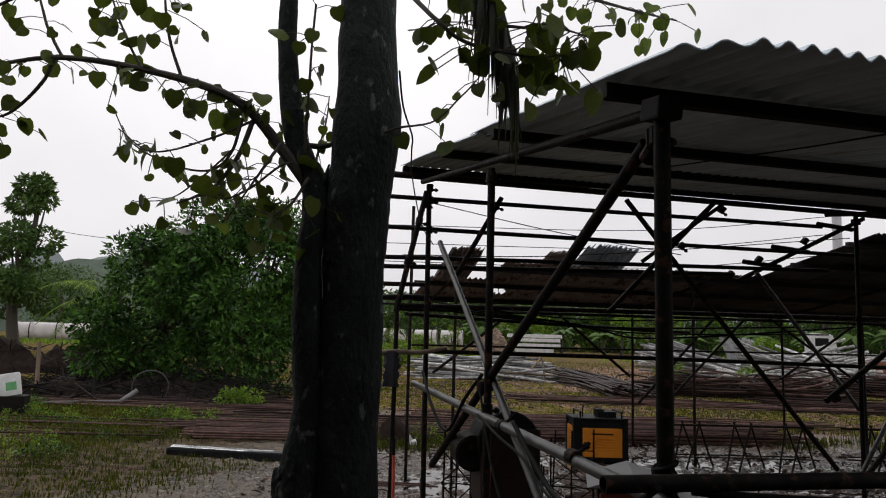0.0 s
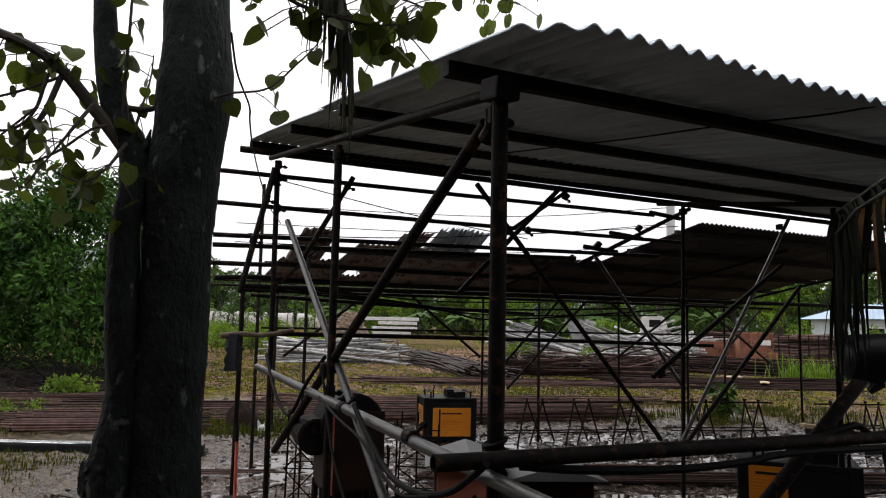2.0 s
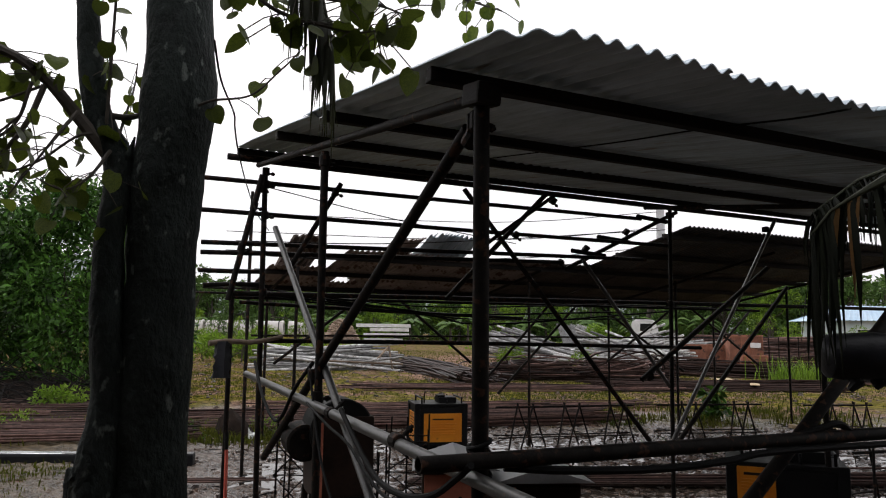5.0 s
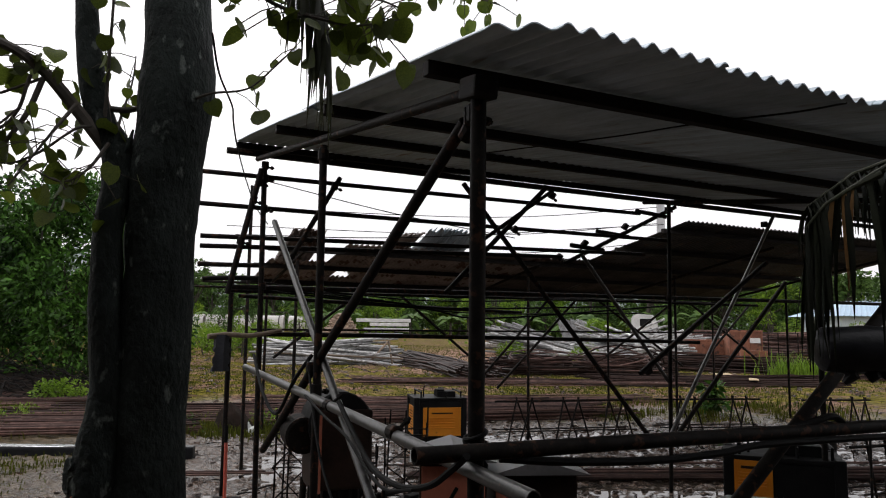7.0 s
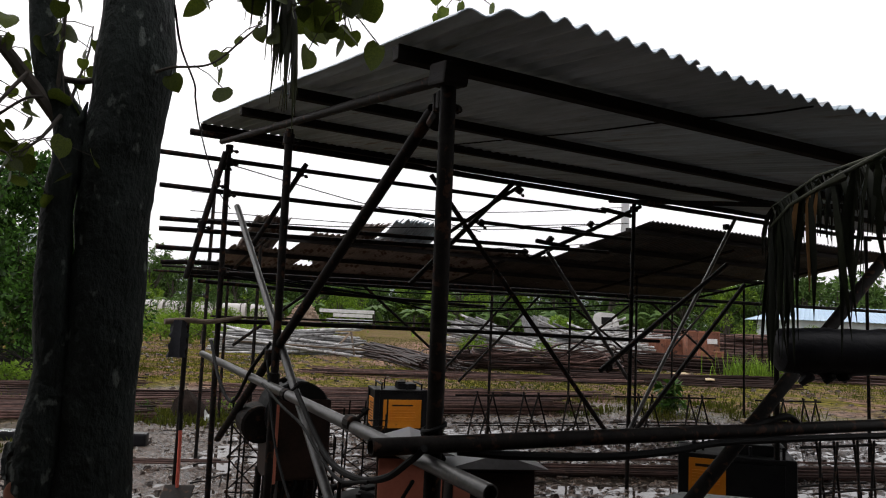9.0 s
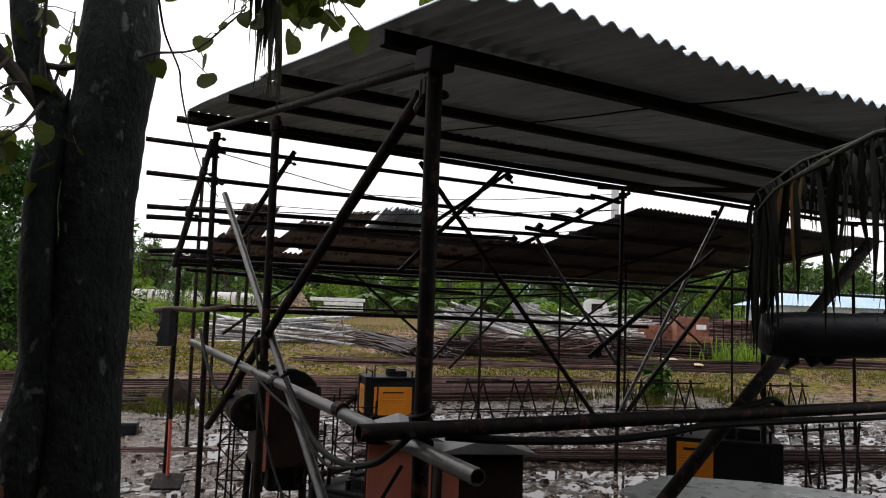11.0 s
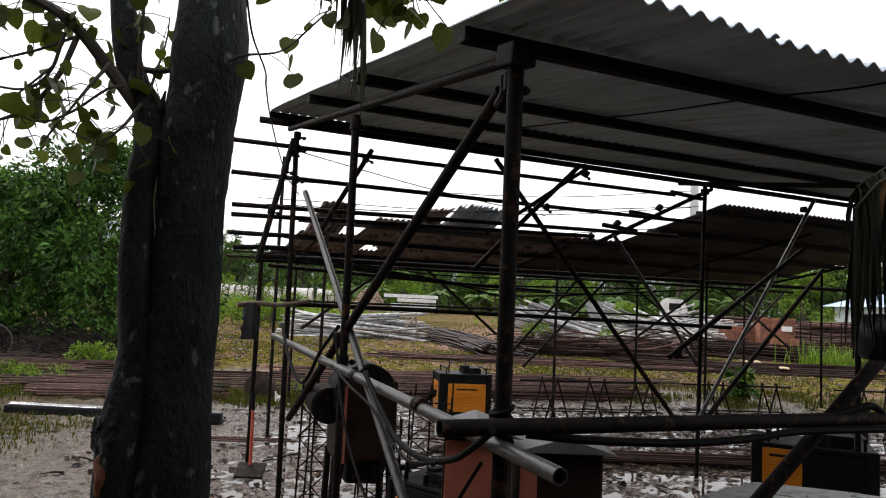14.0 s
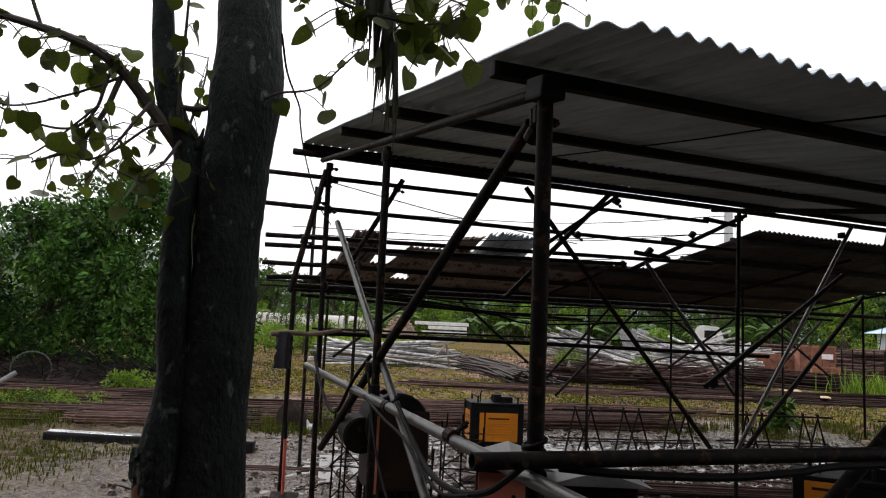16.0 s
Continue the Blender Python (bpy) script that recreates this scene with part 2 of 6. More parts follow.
def ground_material():
    """Wet mud by the shed, olive turf and red-brown earth beyond."""
    m = bpy.data.materials.new("wet_yard_ground")
    m.use_nodes = True
    n, l = m.node_tree.nodes, m.node_tree.links
    b = n["Principled BSDF"]
    co = n.new("ShaderNodeTexCoord")

    def tex(scale, detail=5):
        t = n.new("ShaderNodeTexNoise")
        t.inputs["Scale"].default_value, t.inputs["Detail"].default_value = scale, detail
        l.new(co.outputs["Object"], t.inputs["Vector"])
        return t.outputs["Fac"]

    def mapped(src, lo, hi):
        r = n.new("ShaderNodeMapRange")
        r.inputs["From Min"].default_value, r.inputs["From Max"].default_value = lo, hi
        l.new(src, r.inputs["Value"])
        return r.outputs[0]

    def mixed(fac, a, c):
        x = n.new("ShaderNodeMix")
        x.data_type = "RGBA"
        l.new(fac, x.inputs["Factor"])
        for key, v in (("A", a), ("B", c)):
            if isinstance(v, tuple):
                x.inputs[key].default_value = rgb(v)
            else:
                l.new(v, x.inputs[key])
        return x.outputs["Result"]

    big, mid, fine, clod, grit = tex(0.35), tex(2.6, 8), tex(20, 8), tex(0.9, 8), tex(7, 8)
    mud = mixed(mapped(fine, 0.35, 0.7), (0.022, 0.014, 0.010), (0.140, 0.088, 0.060))
    earth = mixed(mapped(clod, 0.38, 0.62), (0.11, 0.058, 0.040), (0.40, 0.255, 0.19))
    turf = mixed(mapped(grit, 0.36, 0.66), (0.030, 0.031, 0.005), (0.22, 0.185, 0.030))
    patch = n.new("ShaderNodeVectorMath")
    patch.operation = "DISTANCE"
    squash = n.new("ShaderNodeMapping")
    squash.inputs["Scale"].default_value = (1.0, 0.28, 0.0)
    l.new(co.outputs["Object"], squash.inputs["Vector"])
    l.new(squash.outputs["Vector"], patch.inputs[0])
    patch.inputs[1].default_value = (1.2, 10.2, 0)
    bare = n.new("ShaderNodeMath")
    bare.operation = "MULTIPLY_ADD"
    bare.inputs[1].default_value = 4.0
    l.new(big, bare.inputs[0])
    l.new(patch.outputs["Value"], bare.inputs[2])
    far = mixed(mapped(bare.outputs[0], 4.6, 6.0), earth, mixed(mapped(clod, 0.44, 0.58), turf, mixed(mapped(grit, 0.38, 0.62), (0.040, 0.023, 0.016), (0.29, 0.180, 0.130))))
    sep = n.new("ShaderNodeSeparateXYZ")
    l.new(co.outputs["Object"], sep.inputs[0])
    wob = n.new("ShaderNodeMath")
    wob.operation = "MULTIPLY_ADD"
    wob.inputs[1].default_value = 6.0
    l.new(big, wob.inputs[0])
    l.new(sep.outputs["Y"], wob.inputs[2])
    soil = mixed(mapped(grit, 0.36, 0.66), (0.030, 0.022, 0.011), (0.125, 0.090, 0.050))
    near = mixed(mapped(sep.outputs["X"], -4.6, -2.4), soil, mud)
    colour = mixed(mapped(wob.outputs[0], 14.5, 18.0), near, far)
    l.new(colour, b.inputs["Base Color"])
    rr = n.new("ShaderNodeMapRange")
    rr.inputs["From Min"].default_value, rr.inputs["From Max"].default_value = 0.38, 0.62
    rr.inputs["To Min"].default_value, rr.inputs["To Max"].default_value = 0.08, 0.45
    l.new(mid, rr.inputs["Value"])
    dry = n.new("ShaderNodeMath")
    dry.operation = "MAXIMUM"
    l.new(rr.outputs[0], dry.inputs[0])
    half = n.new("ShaderNodeMath")
    half.operation = "MULTIPLY"
    half.inputs[1].default_value = 0.95
    l.new(mapped(wob.outputs[0], 15.5, 18.0), half.inputs[0])
    l.new(half.outputs[0], dry.inputs[1])
    firm = n.new("ShaderNodeMapRange")
    firm.inputs["From Min"].default_value, firm.inputs["From Max"].default_value = -5.2, -2.8
    firm.inputs["To Min"].default_value, firm.inputs["To Max"].default_value = 0.7, 0.0
    l.new(sep.outputs["X"], firm.inputs["Value"])
    both = n.new("ShaderNodeMath")
    both.operation = "MAXIMUM"
    l.new(dry.outputs[0], both.inputs[0])
    l.new(firm.outputs[0], both.inputs[1])
    l.new(both.outputs[0], b.inputs["Roughness"])
    gloss = n.new("ShaderNodeMapRange")
    gloss.inputs["From Min"].default_value, gloss.inputs["From Max"].default_value = 14.5, 17.5
    gloss.inputs["To Min"].default_value, gloss.inputs["To Max"].default_value = 0.5, 0.04
    l.new(wob.outputs[0], gloss.inputs["Value"])
    trod = mapped(sep.outputs["X"], -5.2, -2.8)
    wet = n.new("ShaderNodeMath")
    wet.operation = "MULTIPLY"
    l.new(gloss.outputs[0], wet.inputs[0])
    less = n.new("ShaderNodeMapRange")
    less.inputs["To Min"].default_value = 0.22
    l.new(trod, less.inputs["Value"])
    l.new(less.outputs[0], wet.inputs[1])
    l.new(wet.outputs[0], b.inputs["Specular IOR Level"])
    bu = n.new("ShaderNodeBump")
    bu.inputs["Strength"].default_value, bu.inputs["Distance"].default_value = 1.0, 0.06
    l.new(fine, bu.inputs["Height"])
    l.new(bu.outputs[0], b.inputs["Normal"])
    return m


M["ground"] = ground_material()


# ---- builders ----
def thing(name, at, label, category, group="", kind=""):
    e = new(name)
    e.empty_display_size = 0.1
    e.location = at
    return tagged(e, label, category, group, kind)


def attach(ob, parent, label=""):
    """Hang a mesh given in world metres under a thing or a part."""
    if parent is not None:
        ob.parent = parent
        if parent.type == "EMPTY":
            ob.matrix_parent_inverse = Matrix.Translation(-parent.location)
    if label:
        ob["label"] = label
    return ob


def mesh_of(bm, name, mat, smooth=False):
    me = bpy.data.meshes.new(name)
    bm.normal_update()
    bm.to_mesh(me)
    bm.free()
    me.materials.append(mat)
    if smooth:
        for p in me.polygons:
            p.use_smooth = True
        me.set_sharp_from_angle(angle=radians(40))
    return me


def part(name, bm, mat, parent, label="", smooth=False):
    return attach(new(name, mesh_of(bm, name, mat, smooth)), parent, label)


def raw(name, verts, faces, mat, parent=None, label="", smooth=False):
    me = bpy.data.meshes.new(name)
    me.from_pydata([tuple(v) for v in verts], [], faces)
    me.materials.append(mat)
    if smooth:
        for p in me.polygons:
            p.use_smooth = True
        me.set_sharp_from_angle(angle=radians(40))
    return attach(new(name, me), parent, label)


def tube_into(bm, pts, radii, sides=10, cap=True):
    """A round bar along points, with a radius at each."""
    pts = [Vector(p) for p in pts]
    if isinstance(radii, (list, tuple)) and len(radii) != len(pts):
        radii = [float(r) for r in np.interp(np.linspace(0, 1, len(pts)), np.linspace(0, 1, len(radii)), radii)]
    rings = []
    side, last = None, next((b - a).normalized() for a, b in zip(pts, pts[1:]) if (b - a).length > 1e-6)
    for i, p in enumerate(pts):
        d = pts[min(i + 1, len(pts) - 1)] - pts[max(i - 1, 0)]
        d = d.normalized() if d.length > 1e-6 else last
        if d.dot(last) < 0:
            d = -d
        last = d
        if side is None:
            side = d.orthogonal().normalized()
        side = (side - d * side.dot(d)).normalized()
        other = d.cross(side)
        r = radii[i] if isinstance(radii, (list, tuple)) else radii
        rings.append([bm.verts.new(p + r * (math.cos(2 * math.pi * k / sides) * side + math.sin(2 * math.pi * k / sides) * other)) for k in range(sides)])
    for a, b in zip(rings, rings[1:]):
        for k in range(sides):
            bm.faces.new((a[k], a[(k + 1) % sides], b[(k + 1) % sides], b[k]))
    if cap:
        bm.faces.new(rings[0][::-1])
        bm.faces.new(rings[-1])


def smooth_path(pts, steps=6):
    """Catmull-Rom through the points."""
    p = [Vector(q) for q in pts]
    p = [2 * p[0] - p[1]] + p + [2 * p[-1] - p[-2]]
    out = []
    for i in range(1, len(p) - 2):
        for k in range(steps):
            t = k / steps
            a, b, c, d = p[i - 1], p[i], p[i + 1], p[i + 2]
            out.append(0.5 * ((2 * b) + (c - a) * t + (2 * a - 5 * b + 4 * c - d) * t * t + (3 * b - a - 3 * c + d) * t ** 3))
    out.append(p[-2])
    return out


def tube(name, pts, r, mat, parent, label="", sides=10, curved=False, steps=6):
    bm = bmesh.new()
    tube_into(bm, smooth_path(pts, steps) if curved else pts, r, sides)
    return part(name, bm, mat, parent, label, smooth=True)


def pipe(name, a, b, parent, r=0.0205, mat=None, label="", bow=0.004):
    """A scaffold tube, hollow at its ends and very slightly bowed."""
    a, b = Vector(a), Vector(b)
    d = (b - a).normalized()
    s = d.orthogonal().normalized() * bow * random.uniform(-1, 1)
    bm = bmesh.new()
    mids = [a.lerp(b, t) + s * math.sin(math.pi * t) for t in (0, 0.25, 0.5, 0.75, 1)]
    inner = a.lerp(b, 0.0) + d * 0.03
    outer = b - d * 0.03
    tube_into(bm, [inner, a, a] + mids[1:-1] + [b, b, outer], [r * 0.8, r * 0.8, r] + [r] * 3 + [r, r * 0.8, r * 0.8], 12)
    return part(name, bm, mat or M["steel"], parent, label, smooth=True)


def box_into(bm, size, m, bevel=0.0):
    made = bmesh.ops.create_cube(bm, size=1.0, matrix=m @ Matrix.Diagonal((*size, 1)))
    if bevel:
        edges = list({e for v in made["verts"] for e in v.link_edges})
        bmesh.ops.bevel(bm, geom=edges, offset=bevel, segments=2, affect="EDGES", profile=0.6)


def box(name, size, m, mat, parent, label="", bevel=0.006):
    bm = bmesh.new()
    box_into(bm, size, m, bevel)
    return part(name, bm, mat, parent, label)


def clamp(at, along, parent, r=0.022):
    """A swivel coupler: two half shells, a bolt and its nut."""
    d = Vector(along).normalized()
    bm = bmesh.new()
    p = Vector(at)
    o = d.orthogonal().normalized()
    tube_into(bm, [p - d * 0.03, p - d * 0.026, p + d * 0.026, p + d * 0.03], [r + 0.001, r + 0.006, r + 0.006, r + 0.001], 10)
    tube_into(bm, [p + o * (r + 0.005) - d * 0.01, p + o * (r + 0.055) - d * 0.01], 0.008, 6)
    tube_into(bm, [p + o * (r + 0.03) - d * 0.01, p + o * (r + 0.044) - d * 0.01], 0.015, 6)
    side = d.cross(o)
    tube_into(bm, [p + side * (r + 0.012) - d * 0.028, p + side * (r + 0.012) + d * 0.028], 0.012, 6)
    return part("coupler", bm, M["steel"], parent)


# the shed's own axes: u along its purlins, v away from the eave that is nearest, z up
UX, UY = 0.9, 0.436


def S(u, v, z):
    return Vector((0.10 + UX * u - UY * v, 2.15 + UY * u + UX * v, z))


SHED_TURN = math.degrees(math.atan2(UY, UX))


def roof_z(v):
    return 2.395 + 0.155 * (v + 0.30)


def corrugated(name, u0, u1, v0, v1, zf, parent, mat, label="", pitch=0.076, depth=0.0115, warp=0.0, rag=0.0, seed=0, lift=0.0, hole=None, front=None):
    """One corrugated sheet of real thickness, its waves running along v."""
    rnd = random.Random(seed)
    nu = max(4, int((u1 - u0) / pitch * 8))
    nv = 10
    rag_a = [rnd.uniform(-rag, rag) for _ in range(nu + 1)]
    rag_b = [rnd.uniform(-rag, rag) for _ in range(nu + 1)]
    verts, faces = [], []
    for side in (0, 1):
        for j in range(nv + 1):
            for i in range(nu + 1):
                u = u0 + (u1 - u0) * i / nu
                va = (front(u) if front else v0) + rag_a[i]
                v = va + (v1 + rag_b[i] - va) * j / nv
                w = noise.noise((u * 1.3 + seed, v * 1.1, seed * 3.1)) * warp
                z = zf(v) + depth * math.cos(2 * math.pi * u / pitch) + w + lift * (1 - j / nv) ** 2 - side * 0.004
                verts.append(S(u, v, z))
    row = nu + 1
    base = (nv + 1) * row
    for j in range(nv):
        for i in range(nu):
            a = j * row + i
            if hole and hole[0] < u0 + (u1 - u0) * i / nu < hole[1] and hole[2] + 0.4 * (u0 + (u1 - u0) * i / nu - hole[0]) < v0 + (v1 - v0) * j / nv < hole[3]:
                continue
            faces.append((a, a + 1, a + 1 + row, a + row))
            faces.append((base + a, base + a + row, base + a + 1 + row, base + a + 1))
    for i in range(nu):
        faces.append((i, base + i, base + i + 1, i + 1))
        a = nv * row + i
        faces.append((a, a + 1, base + a + 1, base + a))
    for j in range(nv):
        a = j * row
        faces.append((a, a + row, base + a + row, base + a))
        a = j * row + nu
        faces.append((a, base + a, base + a + row, a + row))
    return raw(name, verts, faces, mat, parent, label, smooth=True)


# ---- ground ----
def spread(lo, hi, near_lo, near_hi, step, grow=1.35):
    mid = list(np.arange(near_lo, near_hi + step / 2, step))
    out, s, x = [], step, near_hi
    while x < hi:
        s *= grow
        x += s
        out.append(min(x, hi))
    back, s, x = [], step, near_lo
    while x > lo:
        s *= grow
        x -= s
        back.append(max(x, lo))
    return back[::-1] + mid + out


def ground_z(x, y):
    d = math.hypot(x, y)
    wet = max(0.0, min(1.0, (13.5 - y) / 2.0)) * max(0.0, min(1.0, (x + 3.6) / 1.5)) * max(0.0, min(1.0, (10.0 - x) / 2))
    n = noise.noise((x * 0.9, y * 0.9, 0.3)) * 0.28 + noise.noise((x * 4.2, y * 4.2, 4.0)) * 0.42 + noise.noise((x * 9, y * 9, 9.0)) * 0.62 + noise.noise((x * 17, y * 17, 2.0)) * 0.55
    z = 0.054 * n * max(0.0, min(1.0, (70 - d) / 30))
    return z - 0.001 * wet + 0.085 * (1 - wet) * max(0.0, min(1.0, (60 - d) / 20))


gx = spread(-2500, 2500, -4, 7, 0.042, 1.12)
gy = spread(-400, 3500, 3.4, 12, 0.042, 1.12)
gverts = [(x, y, ground_z(x, y)) for y in gy for x in gx]
gw = len(gx)
gfaces = [(j * gw + i, j * gw + i + 1, (j + 1) * gw + i + 1, (j + 1) * gw + i) for j in range(len(gy) - 1) for i in range(gw - 1)]
ground = raw("ground", gverts, gfaces, M["ground"], smooth=True)
tagged(ground, "wet muddy yard ground with turf and brown earth", "ground", kind="structure")
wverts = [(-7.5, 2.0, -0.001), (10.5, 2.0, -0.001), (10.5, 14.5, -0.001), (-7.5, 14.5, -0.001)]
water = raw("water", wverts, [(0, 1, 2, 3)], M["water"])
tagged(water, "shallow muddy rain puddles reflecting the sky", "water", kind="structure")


# ---- the scaffold shed ----
shed = thing("scaffold_shed", (0.10, 2.15, 0), "open scaffold-tube shed with a dark corrugated roof on wet mud", "shed")
BACK = 3.6
post = pipe("post", S(0.0, 0.0, 0), S(0.0, 0.0, 2.34), shed, r=0.0255)
pipe("post", S(0.01, 1.72, 0), S(0.0, 1.70, 2.52), shed)
pipe("post", S(0.11, BACK, 0), S(0.08, BACK, 2.83), shed)
pipe("post", S(4.14, BACK, 0), S(4.18, BACK, 2.86), shed)
pipe("post", S(3.9, 0.0, 0), S(3.9, 0.0, 2.30), shed)
pipe("post", S(3.9, 1.75, 0), S(3.9, 1.75, 2.55), shed)
pipe("post", S(8.2, BACK, 0), S(8.2, BACK, 2.86), shed)
for u in (0.03, 3.87, 7.7):
    pipe("rafter", S(u, -0.04, 2.318), S(u, 3.62, 2.85), shed)
# a short timber packing over the first post
box("packing_block", (0.085, 0.11, 0.07), Matrix.Translation(S(0.0, 0.0, 2.315)) @ pose(0, 0, 0, 9, 0, SHED_TURN), M["timber_dark"], shed, bevel=0.01)
for v, dz in ((0.205, 0.040), (1.42, 0.038), (2.47, 0.038), (3.88, 0.038)):
    bm = bmesh.new()
    a, b = S(-0.09, v, roof_z(v) - dz), S(8.4, v, roof_z(v) - dz)
    m = Matrix.Translation((a + b) / 2) @ pose(0, 0, 0, 0, 0, SHED_TURN)
    box_into(bm, ((b - a).length, 0.045, 0.05), m, 0.004)
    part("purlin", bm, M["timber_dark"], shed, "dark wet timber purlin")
pipe("eave_pole", S(-0.18, 3.78, 2.93), S(8.6, 3.78, 2.90), shed, r=0.026)
# roof sheets, in two rows that overlap
k = 0
for row, (v0, v1) in enumerate(((-0.33, 1.80), (1.68, 3.95))):
    u = -0.10
    while u < 8.3:
        corrugated("roof_sheet", u, u + 0.80, v0 - 0.012 + 0.02 * math.sin(k * 2.1), v1, lambda v, row=row: roof_z(v) + 0.008 * (1 - row), shed, M["sheet"], warp=0.012, seed=k,
                   front=(lambda u: max(-0.37, -0.22 - 0.95 * (u + 0.10)) + 0.05 * max(0.0, u - 0.16)) if k == 0 else None)
        u += 0.76
        k += 1

# back ledgers
for a, b, z0, z1 in ((-0.40, 3.85, 2.72, 2.74), (-0.38, 4.2, 2.475, 2.49), (-0.36, 3.9, 2.23, 2.33), (-0.36, 2.9, 2.155, 2.25), (-0.37, 0.12, 2.02, 2.03), (-0.33, 0.12, 1.91, 1.93)):
    pipe("ledger", S(a, BACK + 0.06, z0), S(b, BACK + 0.06, z1), shed, r=0.018, bow=0.01)
for a, b, z0, z1, v, r in ((-0.15, 9.0, 1.855, 1.935, BACK + 0.05, 0.020), (-0.12, 5.6, 1.83, 1.86, BACK + 0.16, 0.013), (0.05, 4.5, 1.505, 1.455, BACK - 0.05, 0.018), (-0.02, 2.6, 1.80, 1.72, BACK + 0.3, 0.016)):
    pipe("ledger", S(a, v, z0), S(b, v, z1), shed, r=r, bow=0.015)
# short end stubs of the ledgers
for u, z in ((4.02, 2.765), (3.52, 2.52), (3.21, 2.365)):
    pipe("stub", S(u - 0.17, BACK + 0.11, z + 0.01), S(u + 0.22, BACK + 0.11, z - 0.02), shed, r=0.022)

# braces
pipe("brace", S(0.02, 0.125, 2.244), S(0.02, 2.982, 0.75), shed, r=0.0225)
pipe("brace", S(2.651, 3.450, 2.824), S(1.877, 3.450, 2.288), shed, r=0.017)
pipe("brace", S(0.68, BACK - 0.03, 2.76), S(0.30, BACK - 0.03, 2.08), shed, r=0.02)
pipe("brace", S(0.05, BACK - 0.05, 2.76), S(-0.16, BACK - 0.02, 1.80), shed, r=0.022)
pipe("brace", S(2.645, 3.550, 2.866), S(1.626, 3.550, 1.862), shed, r=0.022)
pipe("brace", S(1.761, 3.500, 2.811), S(3.775, 3.500, 0.571), shed, r=0.022)
pipe("brace", S(5.649, 3.54, 2.861), S(4.073, 3.54, 0.534), shed, r=0.02, mat=M["galv"])
pipe("brace", S(5.714, 3.48, 2.111), S(4.088, 3.48, 0.542), shed, r=0.023)
pipe("brace", S(3.102, 3.620, 2.273), S(4.148, 3.620, 1.070), shed, r=0.019, mat=M["galv"])
pipe("brace", S(4.383, 3.720, 2.861), S(2.978, 3.720, 2.199), shed, r=0.021)
pipe("brace", S(5.357, 3.420, 2.304), S(3.614, 3.420, 1.163), shed, r=0.026)
pipe("brace", S(0.086, 3.200, 2.309), S(-0.014, 0.165, 0.435), shed, r=0.020, mat=M["galv"], label="pale galvanised tube")
pipe("brace", S(2.382, 0.060, 1.952), S(0.865, 0.060, 0.754), shed, r=0.027)
# waist rails
pipe("rail", S(-0.035, 3.42, 1.27), S(-0.035, -0.367, 1.162), shed, r=0.0225, mat=M["galv"], label="worn pale grey rail tube")
pipe("rail", S(-0.220, -0.055, 1.226), S(4.6, -0.055, 1.19), shed, r=0.0245)

for at, along in ((S(0, 0, 1.23), (0, 0, 1)), (S(0, 0.02, 2.24), (0, 0, 1)), (S(0.02, 0.1, 2.205), S(0, 1.8, 1.18) - S(0, 0.06, 2.23)),
                  (S(0.005, 1.71, 1.25), (0, 0, 1)), (S(0.0, 1.70, 2.47), (0, 0, 1)), (S(0.09, BACK, 2.70), (0, 0, 1)), (S(0.085, BACK, 2.80), (0, 0, 1)), (S(0.09, BACK, 2.46), (0, 0, 1)),
                  (S(0.1, BACK, 1.87), (0, 0, 1)), (S(-0.0, BACK - 0.03, 2.52), (0.2, 0, 1)), (S(0.04, BACK - 0.03, 2.66), (0.2, 0, 1)), (S(-0.08, BACK - 0.03, 2.2), (0.2, 0, 1)),
                  (S(0.64, BACK - 0.02, 2.69), (0.3, 0, 1)), (S(2.3, BACK - 0.08, 2.45), (0.7, 0, 1)), (S(2.72, BACK - 0.05, 2.8), (0.7, 0, 1)), (S(3.7, BACK + 0.1, 2.6), (0.8, 0, 1)),
                  (S(3.2, BACK + 0.1, 2.4), (0.8, 0, 1)), (S(2.9, BACK + 0.1, 2.25), (0.8, 0, 1)), (S(4.18, BACK, 2.80), (0, 0, 1)), (S(4.16, BACK, 1.90), (0, 0, 1)),
                  (S(-0.035, 0.55, 1.198), S(0, 1, 0.02) - S(0, 0, 0)), (S(-0.035, 1.35, 1.21), S(0, 1, 0.02) - S(0, 0, 0)), (S(-0.01, 1.75, 1.36), (0, 0, 1)), (S(1.55, 0.03, 1.2), (1, 0, 0)), (S(5.5, BACK - 0.06, 2.74), (0, 0, 1)), (S(3.72, BACK - 0.18, 1.18), (1, 0.3, 0.5))):
    clamp(at, along, shed)

# ---- the second shed behind ----
shed_back = thing("back_shed", S(5, 6.5, 0), "second scaffold shed with a dark broken corrugated roof", "shed")


def roof2_z(v):
    return 2.85 - 0.17 * (v - 4.9)


k = 100
u = 5.42
while u < 10.2:
    corrugated("roof_sheet", u, u + 0.80, 4.62, 6.75, lambda v: roof2_z(v) + 0.012, shed_back, M["sheet_shaded"], warp=0.014, seed=k)
    u += 0.76
    k += 1
u = 0.95
# from u 4.4 on, the underside's shade is in the sheet colour
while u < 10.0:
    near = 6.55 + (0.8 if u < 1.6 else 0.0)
    corrugated("roof_sheet", u, u + 0.80, near + random.uniform(-0.06, 0.06), 8.62, roof2_z, shed_back, M["sheet_rust"] if u < 4.4 else M["sheet_deep_shade"], warp=0.018, rag=0.03, seed=k, hole=(2.0, 2.27, 7.7, 8.15))
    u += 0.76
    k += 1
